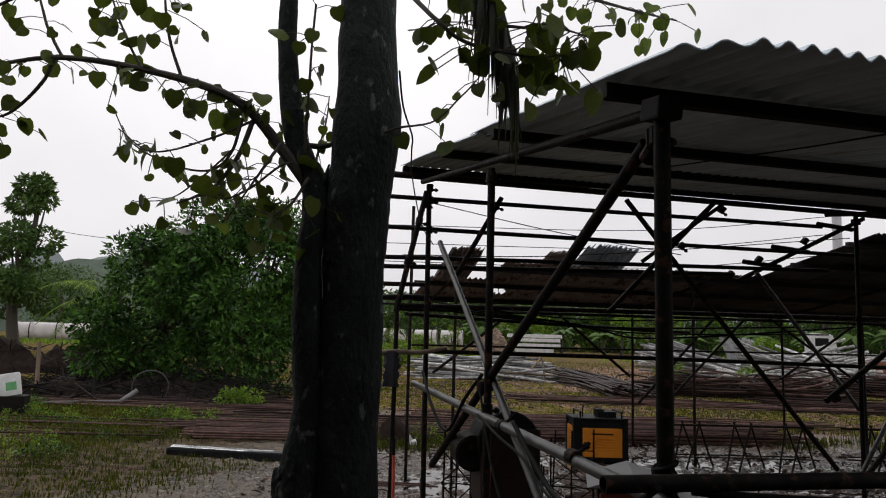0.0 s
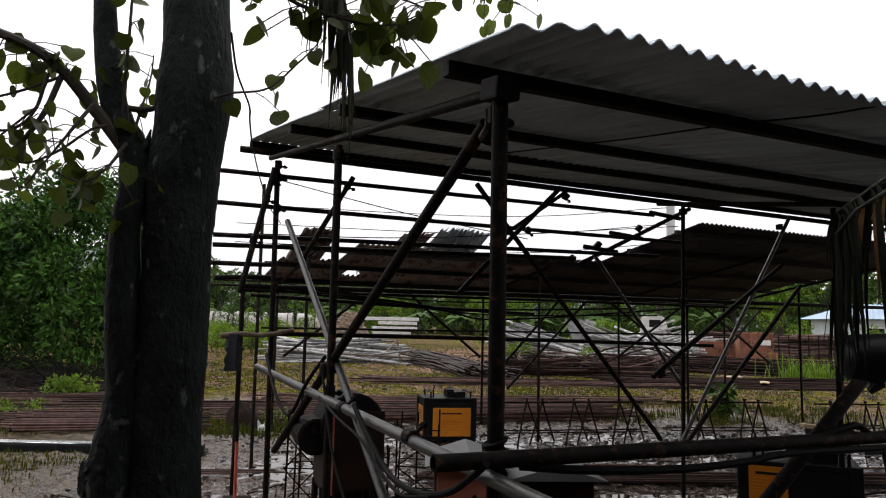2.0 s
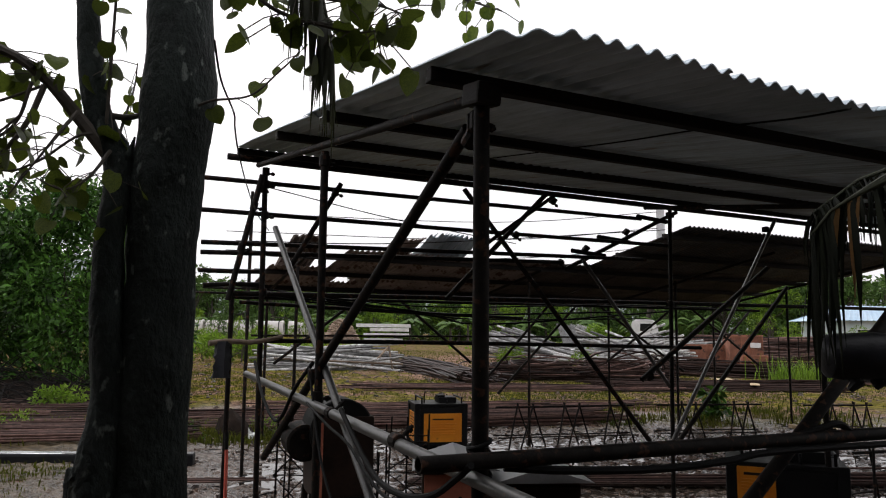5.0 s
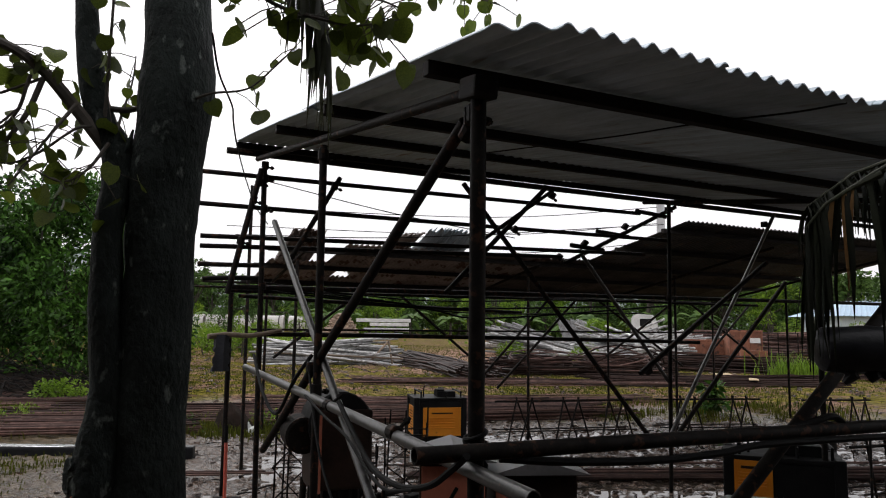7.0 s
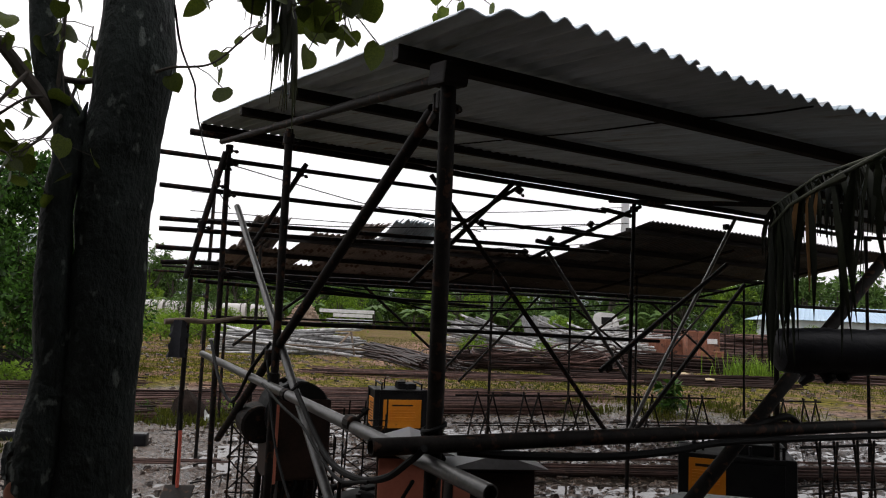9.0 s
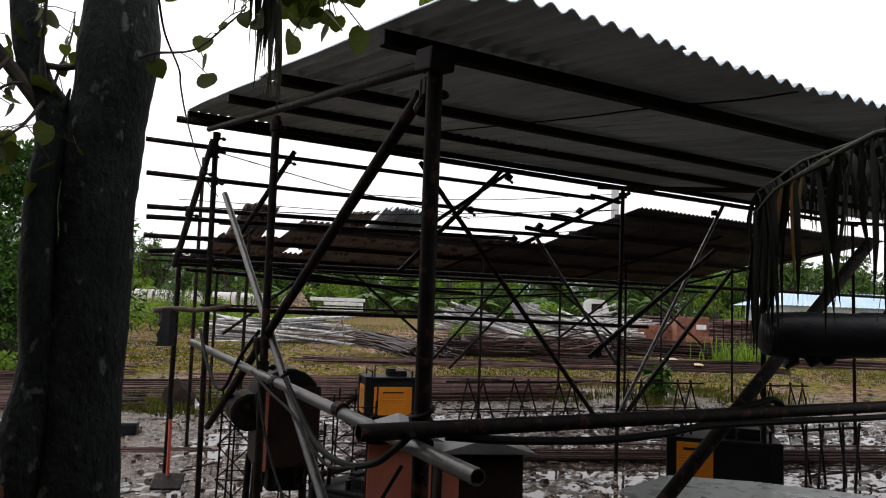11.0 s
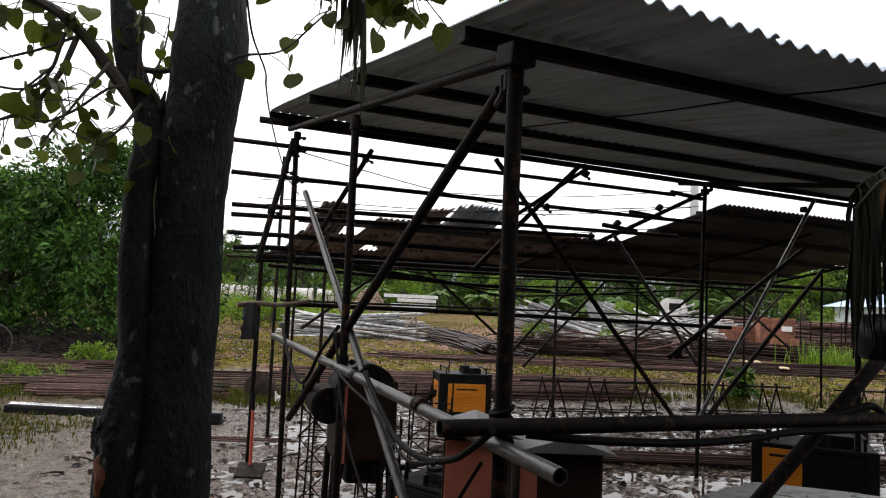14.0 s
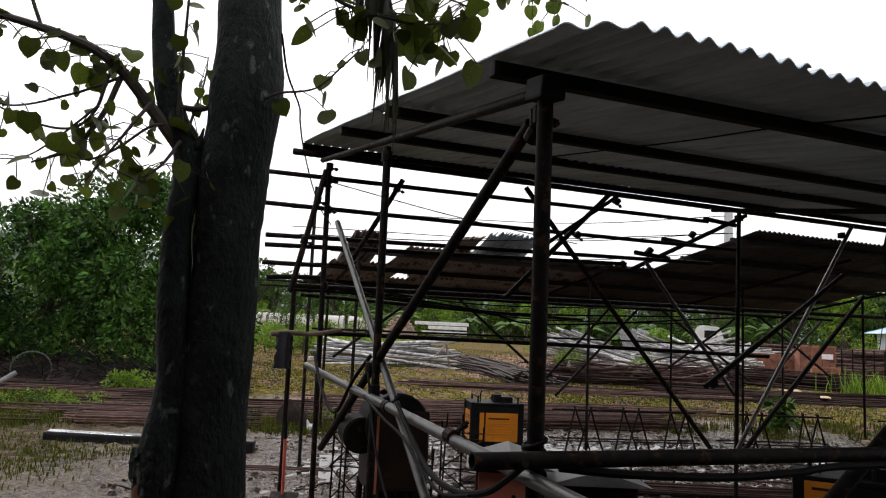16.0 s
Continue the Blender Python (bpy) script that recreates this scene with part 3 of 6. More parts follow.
# loose sheets bent up by the wind
corrugated("roof_sheet", 1.08, 1.52, 6.75, 7.8, roof2_z, shed_back, M["sheet_rust"], warp=0.12, rag=0.10, seed=201, lift=0.20)
corrugated("roof_sheet", 2.2, 2.6, 6.2, 7.4, lambda v: roof2_z(v) + 0.02, shed_back, M["sheet_rust"], warp=0.12, rag=0.09, seed=203, lift=0.10)
corrugated("roof_sheet", 2.72, 3.45, 6.3, 7.5, lambda v: roof2_z(v) + 0.03, shed_back, M["sheet"], warp=0.09, rag=0.07, seed=204, lift=0.16)
for v in (4.9, 5.8, 6.75, 7.6, 8.5):
    a, b = S(5.3 if v < 6.4 else 0.8, v, roof2_z(v) - 0.04), S(10.3, v, roof2_z(v) - 0.04)
    bm = bmesh.new()
    box_into(bm, ((b - a).length, 0.05, 0.06), Matrix.Translation((a + b) / 2) @ pose(0, 0, 0, 0, 0, SHED_TURN), 0.004)
    part("purlin", bm, M["timber_dark"], shed_back, "dark wet timber purlin")
for u in (1.2, 4.6, 7.4, 10.0):
    pipe("rafter", S(u, 5.0 if u > 5 else 6.6, roof2_z(5.0 if u > 5 else 6.6) - 0.1), S(u, 8.8, roof2_z(8.8) - 0.1), shed_back)
    pipe("post", S(u, 8.6, 0), S(u, 8.6, 2.2), shed_back)
    pipe("post", S(u, 6.9, 0), S(u, 6.9, 2.45), shed_back)
for z, v, a, b in ((2.17, 8.66, 0.3, 10.6), (2.10, 8.72, 0.2, 10.2), (2.12, 8.52, 2.0, 7.0), (1.50, 8.66, 1.0, 10.4)):
    pipe("ledger", S(a, v, z), S(b, v, z + 0.03), shed_back, r=0.016, bow=0.02)
for u0, z0, u1, z1, v in ((1.3, 1.1, 2.6, 2.1, 8.5), (3.2, 2.1, 4.5, 1.1, 8.5), (6.0, 2.1, 4.6, 0.7, 8.4), (6.5, 2.1, 4.9, 0.6, 8.3), (7.0, 2.1, 9.0, 0.9, 8.4), (8.8, 2.1, 7.2, 1.1, 8.4), (9.2, 2.1, 11.0, 1.0, 8.4), (10.6, 2.1, 9.2, 0.9, 8.2)):
    pipe("brace", S(u0, v, z0), S(u1, v, z1), shed_back, r=0.022)


# ---- the tree beside the camera ----
tree = thing("tree", (-0.93, 2.2, 0), "young smooth-barked tree with heart-shaped leaves and two stems", "tree")


def stem(name, pts, radii, parent, mat, sides=20, lumps=0.012, label=""):
    path = smooth_path(pts, 8)
    n = len(path)
    rad = np.interp(np.linspace(0, len(pts) - 1, n), range(len(pts)), radii)
    bm = bmesh.new()
    tube_into(bm, path, [float(r) for r in rad], sides)
    for v in bm.verts:
        q = v.co
        v.co = q + Vector((noise.noise(q * 6), noise.noise(q * 6 + Vector((5, 0, 0))), 0)) * lumps + Vector((noise.noise(q * 22), noise.noise(q * 22 + Vector((9, 0, 0))), 0)) * lumps * 0.35
    return part(name, bm, mat, parent, label, smooth=True)


stem("trunk", [(-0.86, 2.20, -0.05), (-0.875, 2.20, 0.5), (-0.88, 2.20, 1.06), (-0.88, 2.20, 1.53), (-0.88, 2.20, 1.79), (-0.875, 2.20, 2.06), (-0.855, 2.20, 2.28), (-0.865, 2.2, 2.67), (-0.88, 2.22, 3.2), (-0.86, 2.25, 4.2), (-0.8, 2.3, 5.2)],
     [0.17, 0.125, 0.108, 0.104, 0.104, 0.106, 0.113, 0.097, 0.09, 0.07, 0.04], tree, M["bark"])
stem("trunk", [(-0.98, 2.15, -0.05), (-1.0, 2.14, 0.6), (-1.01, 2.14, 1.07), (-1.0, 2.14, 1.2), (-0.985, 2.15, 1.36), (-1.0, 2.12, 1.61), (-1.005, 2.12, 1.87), (-1.005, 2.15, 2.08), (-1.075, 2.15, 2.22), (-1.115, 2.15, 2.4), (-1.14, 2.15, 2.66), (-1.15, 2.15, 3.2), (-1.2, 2.1, 4.2)],
     [0.10, 0.075, 0.07, 0.066, 0.06, 0.048, 0.042, 0.046, 0.042, 0.036, 0.031, 0.028, 0.02], tree, M["bark"], 16, 0.008, "slimmer second stem")
bm = bmesh.new()
bmesh.ops.create_icosphere(bm, subdivisions=3, radius=0.042, matrix=Matrix.Translation((-1.06, 2.11, 1.14)) @ Matrix.Diagonal((0.7, 0.7, 1.3, 1)))
for v in bm.verts:
    v.co += Vector([noise.noise(v.co * 26 + Vector((i * 7, 0, 0))) for i in range(3)]) * 0.03
part("burl", bm, M["bark"], tree, "knobbly cut branch burl", smooth=True)
bm = bmesh.new()
bmesh.ops.create_icosphere(bm, subdivisions=3, radius=0.03, matrix=Matrix.Translation((-1.03, 2.085, 1.03)) @ Matrix.Diagonal((1.0, 0.6, 2.4, 1)))
for v in bm.verts:
    v.co += Vector([noise.noise(v.co * 25 + Vector((i * 7, 0, 0))) for i in range(3)]) * 0.012
part("bare_wood", bm, M["rust"], tree, "orange-brown bare wood under torn bark", smooth=True)
tube("snag", [(-0.985, 2.13, 2.08), (-0.965, 2.13, 2.12), (-0.955, 2.13, 2.165)], [0.016, 0.010, 0.003], M["bark"], tree)

BOUGHS = [
    ([(-1.03, 2.14, 2.10), (-1.12, 2.10, 2.22), (-1.21, 2.06, 2.33), (-1.34, 2.03, 2.405), (-1.63, 2.0, 2.485), (-1.93, 2.0, 2.535), (-2.2, 2.0, 2.52)], [0.022, 0.02, 0.017, 0.014, 0.011, 0.009, 0.006]),
    ([(-1.20, 2.06, 2.30), (-1.24, 2.05, 2.18), (-1.32, 2.04, 2.07), (-1.44, 2.03, 2.02)], [0.009, 0.008, 0.006, 0.003]),
    ([(-1.93, 2.0, 2.535), (-1.98, 2.0, 2.44), (-2.1, 2.0, 2.34), (-2.25, 2.0, 2.33)], [0.007, 0.006, 0.005, 0.002]),
    ([(-1.45, 2.02, 2.44), (-1.5, 2.0, 2.6), (-1.52, 1.98, 2.8)], [0.006, 0.005, 0.003]),
    ([(-1.9, 2.0, 2.53), (-1.98, 2.0, 2.66), (-2.05, 2.0, 2.85)], [0.006, 0.005, 0.003]),
    ([(-1.08, 2.14, 2.24), (-1.0, 2.16, 2.235), (-0.95, 2.2, 2.26)], [0.01, 0.01, 0.008]),
    ([(-1.04, 2.12, 2.2), (-1.03, 2.1, 2.4), (-1.01, 2.08, 2.7)], [0.006, 0.005, 0.004]),
    ([(-0.78, 2.15, 2.27), (-0.692, 2.05, 2.257), (-0.585, 2.05, 2.274), (-0.496, 2.05, 2.355), (-0.448, 2.05, 2.408)], [0.005, 0.004, 0.003, 0.003, 0.002]),
    ([(-0.82, 2.1, 2.85), (-0.514, 1.660, 2.435), (-0.428, 1.660, 2.357), (-0.317, 1.660, 2.320), (-0.228, 1.660, 2.301), (-0.146, 1.660, 2.313)], [0.009, 0.006, 0.005, 0.004, 0.003, 0.002]),
    ([(-0.82, 2.1, 2.98), (-0.488, 1.700, 2.531), (-0.377, 1.700, 2.428), (-0.278, 1.700, 2.400), (-0.179, 1.700, 2.389), (-0.118, 1.700, 2.367)], [0.010, 0.007, 0.005, 0.004, 0.003, 0.002]),
    ([(-0.84, 2.2, 3.3), (-0.421, 2.6, 3.084), (-0.201, 2.6, 2.95), (0.017, 2.6, 2.86), (0.2, 2.6, 2.80)], [0.014, 0.010, 0.008, 0.005, 0.003]),
    ([(-1.2, 2.06, 2.3), (-1.35, 2.05, 2.24), (-1.55, 2.04, 2.2), (-1.68, 2.03, 2.28)], [0.005, 0.004, 0.003, 0.002]),
    ([(-1.233, 2.05, 2.306), (-1.266, 2.05, 2.192), (-1.343, 2.05, 2.133), (-1.49, 2.05, 2.159), (-1.647, 2.05, 2.242), (-1.725, 2.05, 2.364)], [0.006, 0.005, 0.004, 0.003, 0.0025, 0.002]),
    ([(-1.245, 2.03, 2.201), (-1.369, 2.03, 2.095), (-1.467, 2.03, 2.036), (-1.592, 2.03, 2.028)], [0.004, 0.003, 0.002, 0.0015]),
    ([(-1.06, 2.08, 2.16), (-1.093, 2.05, 2.141), (-1.197, 2.05, 2.068), (-1.295, 2.05, 2.038), (-1.422, 2.05, 2.091), (-1.512, 2.05, 2.17)], [0.005, 0.004, 0.004, 0.003, 0.002, 0.0015]),
    ([(-1.591, 2.0, 2.484), (-1.654, 2.0, 2.583), (-1.723, 2.0, 2.73), (-1.754, 2.0, 2.815)], [0.005, 0.004, 0.003, 0.002]),
    ([(-1.014, 2.100, 2.112), (-1.020, 2.000, 2.012), (-1.074, 1.970, 1.969), (-1.147, 1.950, 1.999)], [0.006, 0.004, 0.003, 0.002]),
    ([(-1.003, 2.120, 2.152), (-1.016, 2.200, 2.266), (-1.019, 2.250, 2.367), (-1.016, 2.250, 2.443)], [0.005, 0.004, 0.003, 0.002]),
    ([(-1.098, 2.060, 2.220), (-1.118, 2.000, 2.134), (-1.156, 1.970, 2.052), (-1.211, 1.950, 1.950)], [0.006, 0.005, 0.003, 0.002]),
    ([(-1.16, 2.1, 3.0), (-1.5, 2.05, 3.0), (-1.9, 2.0, 2.85), (-2.3, 2.0, 2.7)], [0.012, 0.010, 0.008, 0.004]),
]
for pts, rad in BOUGHS:
    stem("limb", pts, rad, tree, M["twig"], 8, 0.003)


def heart_leaf(at, direction, droop, size, rnd):
    """Heart-shaped blade with a fold along its rib; returns vertices and faces."""
    ys = (0.0, -0.07, 0.12, 0.38, 0.64, 0.84, 1.0)
    xs = (0.0, 0.30, 0.49, 0.53, 0.43, 0.24, 0.0)
    x = Vector(direction).normalized()
    down = (x * (1 - droop) + Vector((0, 0, -1)) * droop).normalized()
    side = down.cross(Vector((rnd.uniform(-0.6, 0.6), rnd.uniform(-0.6, 0.6), 1)))
    if side.length < 1e-3:
        side = Vector((1, 0, 0))
    side.normalize()
    normal = side.cross(down)
    verts, faces = [], []
    curl = rnd.uniform(0.0, 0.25)
    for a, b in zip(ys, xs):
        mid = Vector(at) + down * (max(a, 0.0) * size) + normal * (-curl * a * a * size)
        edge = down * (a * size)
        for s in (-1, 1):
            verts.append(Vector(at) + edge + side * (s * b * size) + normal * (0.18 * b * size - curl * a * a * size))
        verts.append(mid)
    for i in range(len(ys) - 1):
        p, q = 3 * i, 3 * (i + 1)
        faces.append((p, p + 2, q + 2, q))
        faces.append((p + 2, p + 1, q + 1, q + 2))
    return verts, faces


def along(pts, t):
    f = t * (len(pts) - 1)
    i = min(int(f), len(pts) - 2)
    return Vector(pts[i]).lerp(Vector(pts[i + 1]), f - i)


rnd = random.Random(11)
leaf_meshes = []
for k in range(10):
    v, f = heart_leaf((0, 0, 0), (0.3, 0, -1), 0.6, 1.0, rnd)
    me = bpy.data.meshes.new("leaf")
    me.from_pydata([tuple(q) for q in v], [], f)
    me.materials.append(M["leaf"])
    for p in me.polygons:
        p.use_smooth = True
    leaf_meshes.append(me)
lv, lf = [], []
tv = bmesh.new()
DENSE = (60, 20, 10, 10, 10, 3, 14, 6, 46, 38, 40, 8, 10, 4, 6, 16, 16, 9, 16, 10)
picked = 0
for (pts, rad), count in zip(BOUGHS, DENSE):
    for _ in range(count):
        p = along(pts, rnd.uniform(0.22, 1.0))
        hang = Vector((rnd.gauss(0, 1), rnd.gauss(0, 1), rnd.uniform(-1.0, 0.35))).normalized()
        end = p + hang * rnd.uniform(0.03, 0.15)
        tube_into(tv, [p, p.lerp(end, 0.5) + Vector((0, 0, 0.008)), end], 0.0016, 4, False)
        size = rnd.uniform(0.030, 0.066)
        if end.z < 2.75 and picked < 300:
            leaf = new("leaf", rnd.choice(leaf_meshes))
            leaf.parent = tree
            leaf.matrix_parent_inverse = Matrix.Translation(-tree.location)
            leaf.matrix_basis = Matrix.Translation(end) @ Euler((rnd.gauss(0, 0.6), rnd.gauss(0, 0.6), rnd.uniform(0, 6.283))).to_matrix().to_4x4() @ Matrix.Diagonal((size, size, size, 1))
            picked += 1
            continue
        v, f = heart_leaf(end, hang, rnd.uniform(0.45, 0.95), size, rnd)
        o = len(lv)
        lv += v
        lf += [tuple(i + o for i in g) for g in f]
tagged(raw("crown", lv, lf, M["leaf"], tree, "sparse green heart-shaped leaves", smooth=True), kind="stuff")
tagged(part("stalk_rest", tv, M["twig"], tree), kind="stuff")


# ---- hanging palm fronds ----
def frond(pts, leaf_len, count, seed, mats, label, droop=0.8, spread_side=0.3, width=0.016):
    r = random.Random(seed)
    base = Vector(pts[0])
    f = thing("palm_frond", base, label, "palm frond")
    tube("midrib", pts, [0.012 - 0.009 * i / (len(pts) - 1) for i in range(len(pts))], M["palm"], f, curved=False, sides=8)
    for m in mats:
        verts, faces = [], []
        for _ in range(count // len(mats)):
            t = r.uniform(0.05, 1)
            p = along(pts, t)
            axis = (along(pts, min(1, t + 0.05)) - along(pts, max(0, t - 0.05))).normalized()
            side = axis.cross(Vector((0, 0, 1))).normalized() * r.choice((-1, 1))
            length = leaf_len * r.uniform(0.6, 1.1) * (1 - 0.4 * t)
            d0 = (side * spread_side + axis * 0.15 + Vector((0, 0, -droop)) + Vector((r.gauss(0, 0.08), r.gauss(0, 0.08), 0))).normalized()
            d1 = (d0 * 0.5 + Vector((r.gauss(0, 0.06), r.gauss(0, 0.06), -1))).normalized()
            w = d0.cross(Vector((r.uniform(-1, 1), r.uniform(-1, 1), 0.2))).normalized() * width * r.uniform(0.6, 1.1)
            q = p
            o = len(verts)
            for i, (k, ww) in enumerate(((0, 0.5), (0.3, 1.0), (0.65, 0.8), (1.0, 0.08))):
                q = p + (d0 * (1 - k) + d1 * k) * length * k
                verts += [q - w * ww, q + w * ww * 0.2 + w.cross(d0) * 0.25, q + w * ww]
                if i:
                    a = o + 3 * (i - 1)
                    faces += [(a, a + 1, a + 4, a + 3), (a + 1, a + 2, a + 5, a + 4)]
        tagged(raw("leaflet_rest", verts, faces, m, f, smooth=True), kind="stuff")
    return f


frond([(-0.84, 2.12, 3.25), (-0.58, 1.74, 3.05), (-0.45, 1.73, 2.80), (-0.375, 1.73, 2.60), (-0.33, 1.73, 2.44), (-0.30, 1.73, 2.32)], 0.50, 120, 5, [M["palm"]], "drooping half-dry palm frond over the shed roof", 1.0, 0.8, 0.0085)
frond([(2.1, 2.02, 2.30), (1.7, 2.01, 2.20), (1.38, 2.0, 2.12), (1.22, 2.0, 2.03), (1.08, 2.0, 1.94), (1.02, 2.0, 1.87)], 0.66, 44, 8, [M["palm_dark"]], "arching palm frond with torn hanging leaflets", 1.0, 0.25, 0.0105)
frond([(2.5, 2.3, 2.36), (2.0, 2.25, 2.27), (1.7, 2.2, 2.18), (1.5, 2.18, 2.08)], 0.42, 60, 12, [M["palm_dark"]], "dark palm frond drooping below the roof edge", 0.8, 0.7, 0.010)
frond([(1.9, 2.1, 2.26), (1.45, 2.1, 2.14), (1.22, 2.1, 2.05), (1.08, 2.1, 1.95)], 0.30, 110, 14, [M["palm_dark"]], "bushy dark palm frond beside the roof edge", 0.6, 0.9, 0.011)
frond([(1.24, 2.0, 2.03), (1.16, 2.0, 1.99), (1.10, 2.0, 1.95)], 0.50, 3, 9, [M["palm_dry"]], "dry orange leaflets on the palm frond", 1.0, 0.02, 0.012)

# ---- distance ----
def ridge(name, x0, x1, y, top, mat, label, seed, depth=120):
    xs = np.linspace(x0, x1, 90)
    verts, faces = [], []
    for j in range(7):
        for x in xs:
            h = top(x) * (j / 6) ** 0.8
            n = noise.noise((x * 0.02, j * 0.6, seed)) * 0.10 + noise.noise((x * 0.11, j * 1.7, seed)) * 0.05
            verts.append((x, y + depth * j / 6, h * (1 + n) - 1))
    for j in range(6):
        for i in range(89):
            a = j * 90 + i
            faces.append((a, a + 1, a + 91, a + 90))
    ob = raw(name, verts, faces, mat, None, smooth=True)
    return tagged(ob, label, "hill", kind="structure")


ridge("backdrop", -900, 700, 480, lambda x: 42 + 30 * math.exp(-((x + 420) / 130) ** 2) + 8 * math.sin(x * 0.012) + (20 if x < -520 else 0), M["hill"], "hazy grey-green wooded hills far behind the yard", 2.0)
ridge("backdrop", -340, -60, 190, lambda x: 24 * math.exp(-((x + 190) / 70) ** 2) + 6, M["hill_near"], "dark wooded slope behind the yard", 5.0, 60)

mast = thing("mast", (45.9, 150, 0), "tall pale concrete utility mast beyond the yard", "mast")
tube("pole", [(45.9, 150, -1), (45.9, 150, 29)], [1.0, 0.85], M["pole_conc"], mast)


# ---- stacks of bars and tubes ----
def bar_mesh(length, r, bend, seed, mat, sides=6, name="bar"):
    rr = random.Random(seed)
    bm = bmesh.new()
    pts = []
    ph, am, am2 = rr.uniform(0, 6), rr.uniform(-bend, bend), rr.uniform(-bend, bend) * 0.4
    for i in range(9):
        t = i / 8
        pts.append((length * (t - 0.5), am * math.sin(math.pi * t + ph * 0.1) + am2 * math.sin(5 * t + ph), 0.3 * am2 * math.sin(4 * t + ph)))
    tube_into(bm, pts, r, sides)
    return mesh_of(bm, name, mat, True)


def bundle(name, at, turn, length, width, height, n, r, mat, label, category, piece="bar", bend=0.08, skew=1.0, seed=1, ragged=0.5, sides=6, heap=False, lanes=0, lean=0.0, toss=0.0):
    """Long pieces lying side by side in layers; every piece is a part."""
    rr = random.Random(seed)
    top = thing(name, (at[0], at[1], ground_z(at[0], at[1])), label, category)
    top.rotation_euler = (0, 0, radians(turn))
    meshes = [bar_mesh(length * rr.uniform(0.9, 1.0), r, bend, seed * 10 + k, mat, sides, piece) for k in range(5)]
    layers = max(1, round(height / (2 * r)))
    for i in range(n):
        t = rr.random()
        y = rr.uniform(-0.5, 0.5) * width
        if lanes:
            y = (rr.randrange(lanes) + 0.5) / lanes * width - width / 2 + rr.gauss(0, 0.018)
        room = max(0.0, 1 - (abs(y) / (0.5 * width)) ** 2) if heap else 1.0
        z = r + 2 * r * rr.randint(0, max(0, int(layers * room) - 1 if heap else layers - 1))
        ob = new(piece, meshes[i % 5])
        ob.parent = top
        tip = rr.gauss(0, 0.15) * height / length * 2 + (lean * rr.uniform(0.5, 1.1) + rr.gauss(0, toss) if lean or toss else 0.0)
        ob.location = (rr.uniform(-ragged, ragged), y, z + (abs(math.sin(tip)) * length * 0.42 if lean or toss else 0.0))
        ob.rotation_euler = (0, tip, radians(rr.gauss(0, skew)))
    return top


bundle("rebar_stack", (-1.95, 12.35), 15.5, 10.2, 2.3, 0.12, 130, 0.016, M["rebar"], "long stack of rusty reinforcing bars lying on the ground", "rebar", bend=0.05, skew=0.35, seed=3, lanes=8)
bundle("rebar_stack", (-4.75, 10.25), 17, 2.5, 1.55, 0.14, 60, 0.016, M["rebar"], "short rusty reinforcing bars stacked behind the box beam", "rebar", bend=0.02, skew=0.4, seed=19, ragged=0.12, lanes=9)
bundle("rebar_stack", (-7.9, 9.6), 10, 4.0, 2.2, 0.06, 9, 0.014, M["rebar"], "a few rusty bars among low weeds", "rebar", bend=0.05, skew=1.5, seed=20)
bundle("rebar_stack", (0.5, 14.6), 10, 8.5, 0.9, 0.08, 36, 0.014, M["rebar"], "loose row of rusty reinforcing bars on turf", "rebar", bend=0.30, skew=3.2, seed=4)
bundle("rebar_stack", (3.2, 8.1), 4, 6.5, 0.9, 0.05, 16, 0.014, M["rebar"], "a few wet reinforcing bars lying in the mud", "rebar", bend=0.06, skew=1.2, seed=5)
bundle("rebar_stack", (-8.6, 13.4), 6, 7.0, 2.0, 0.10, 40, 0.012, M["rebar"], "scattered rusty reinforcing bars in weeds", "rebar", bend=0.15, skew=2.5, seed=6)
bundle("rebar_stack", (7.6, 20.2), 8, 6.8, 2.0, 0.28, 80, 0.02, M["rebar_dark"], "heap of dark rusty bars across the yard", "rebar", bend=0.4, skew=4.0, seed=7, heap=True)
bundle("rebar_stack", (11.2, 26.0), -24, 7.5, 2.4, 0.6, 80, 0.026, M["rebar_dark"], "heap of brown rusty bars near the containers", "rebar", bend=0.2, skew=2.5, seed=8, heap=True)
bundle("rebar_stack", (17.5, 23.0), -4, 10.0, 1.6, 0.3, 50, 0.022, M["rebar"], "long heap of dark bars at the yard's edge", "rebar", bend=0.2, skew=1.6, seed=9, heap=True)
bundle("rebar_stack", (-0.35, 27.0), -76, 13.0, 1.7, 0.42, 60, 0.035, M["rebar_dark"], "bundle of dark curved steel bars on bare earth", "rebar", bend=0.45, skew=2.0, seed=10, heap=True)
bundle("rebar_stack", (4.4, 24.4), 4, 6.4, 2.6, 0.45, 90, 0.022, M["rebar_dark"], "low heap of dark rusty bars below the coils", "rebar", bend=0.5, skew=6.0, seed=21, heap=True)
bundle("rebar_stack", (2.0, 19.3), 3, 9.0, 1.6, 0.10, 40, 0.014, M["rebar"], "thin reddish bars strewn on the turf", "rebar", bend=0.4, skew=5.0, seed=12)
bundle("tube_stack", (-4.5, 28.6), 4, 4.5, 2.8, 0.95, 90, 0.042, M["alu"], "loose pile of grey metal tubes on grass", "metal tubes", piece="tube", bend=0.10, skew=9, seed=13, ragged=0.9, sides=8, heap=True, toss=0.028)
bundle("tube_stack", (5.5, 39.5), -14, 5.6, 4.4, 0.7, 130, 0.058, M["alu"], "tall pile of pale metal sections", "metal tubes", piece="tube", bend=0.12, skew=9, seed=14, ragged=0.8, sides=8, heap=True, lean=0.20, toss=0.03)
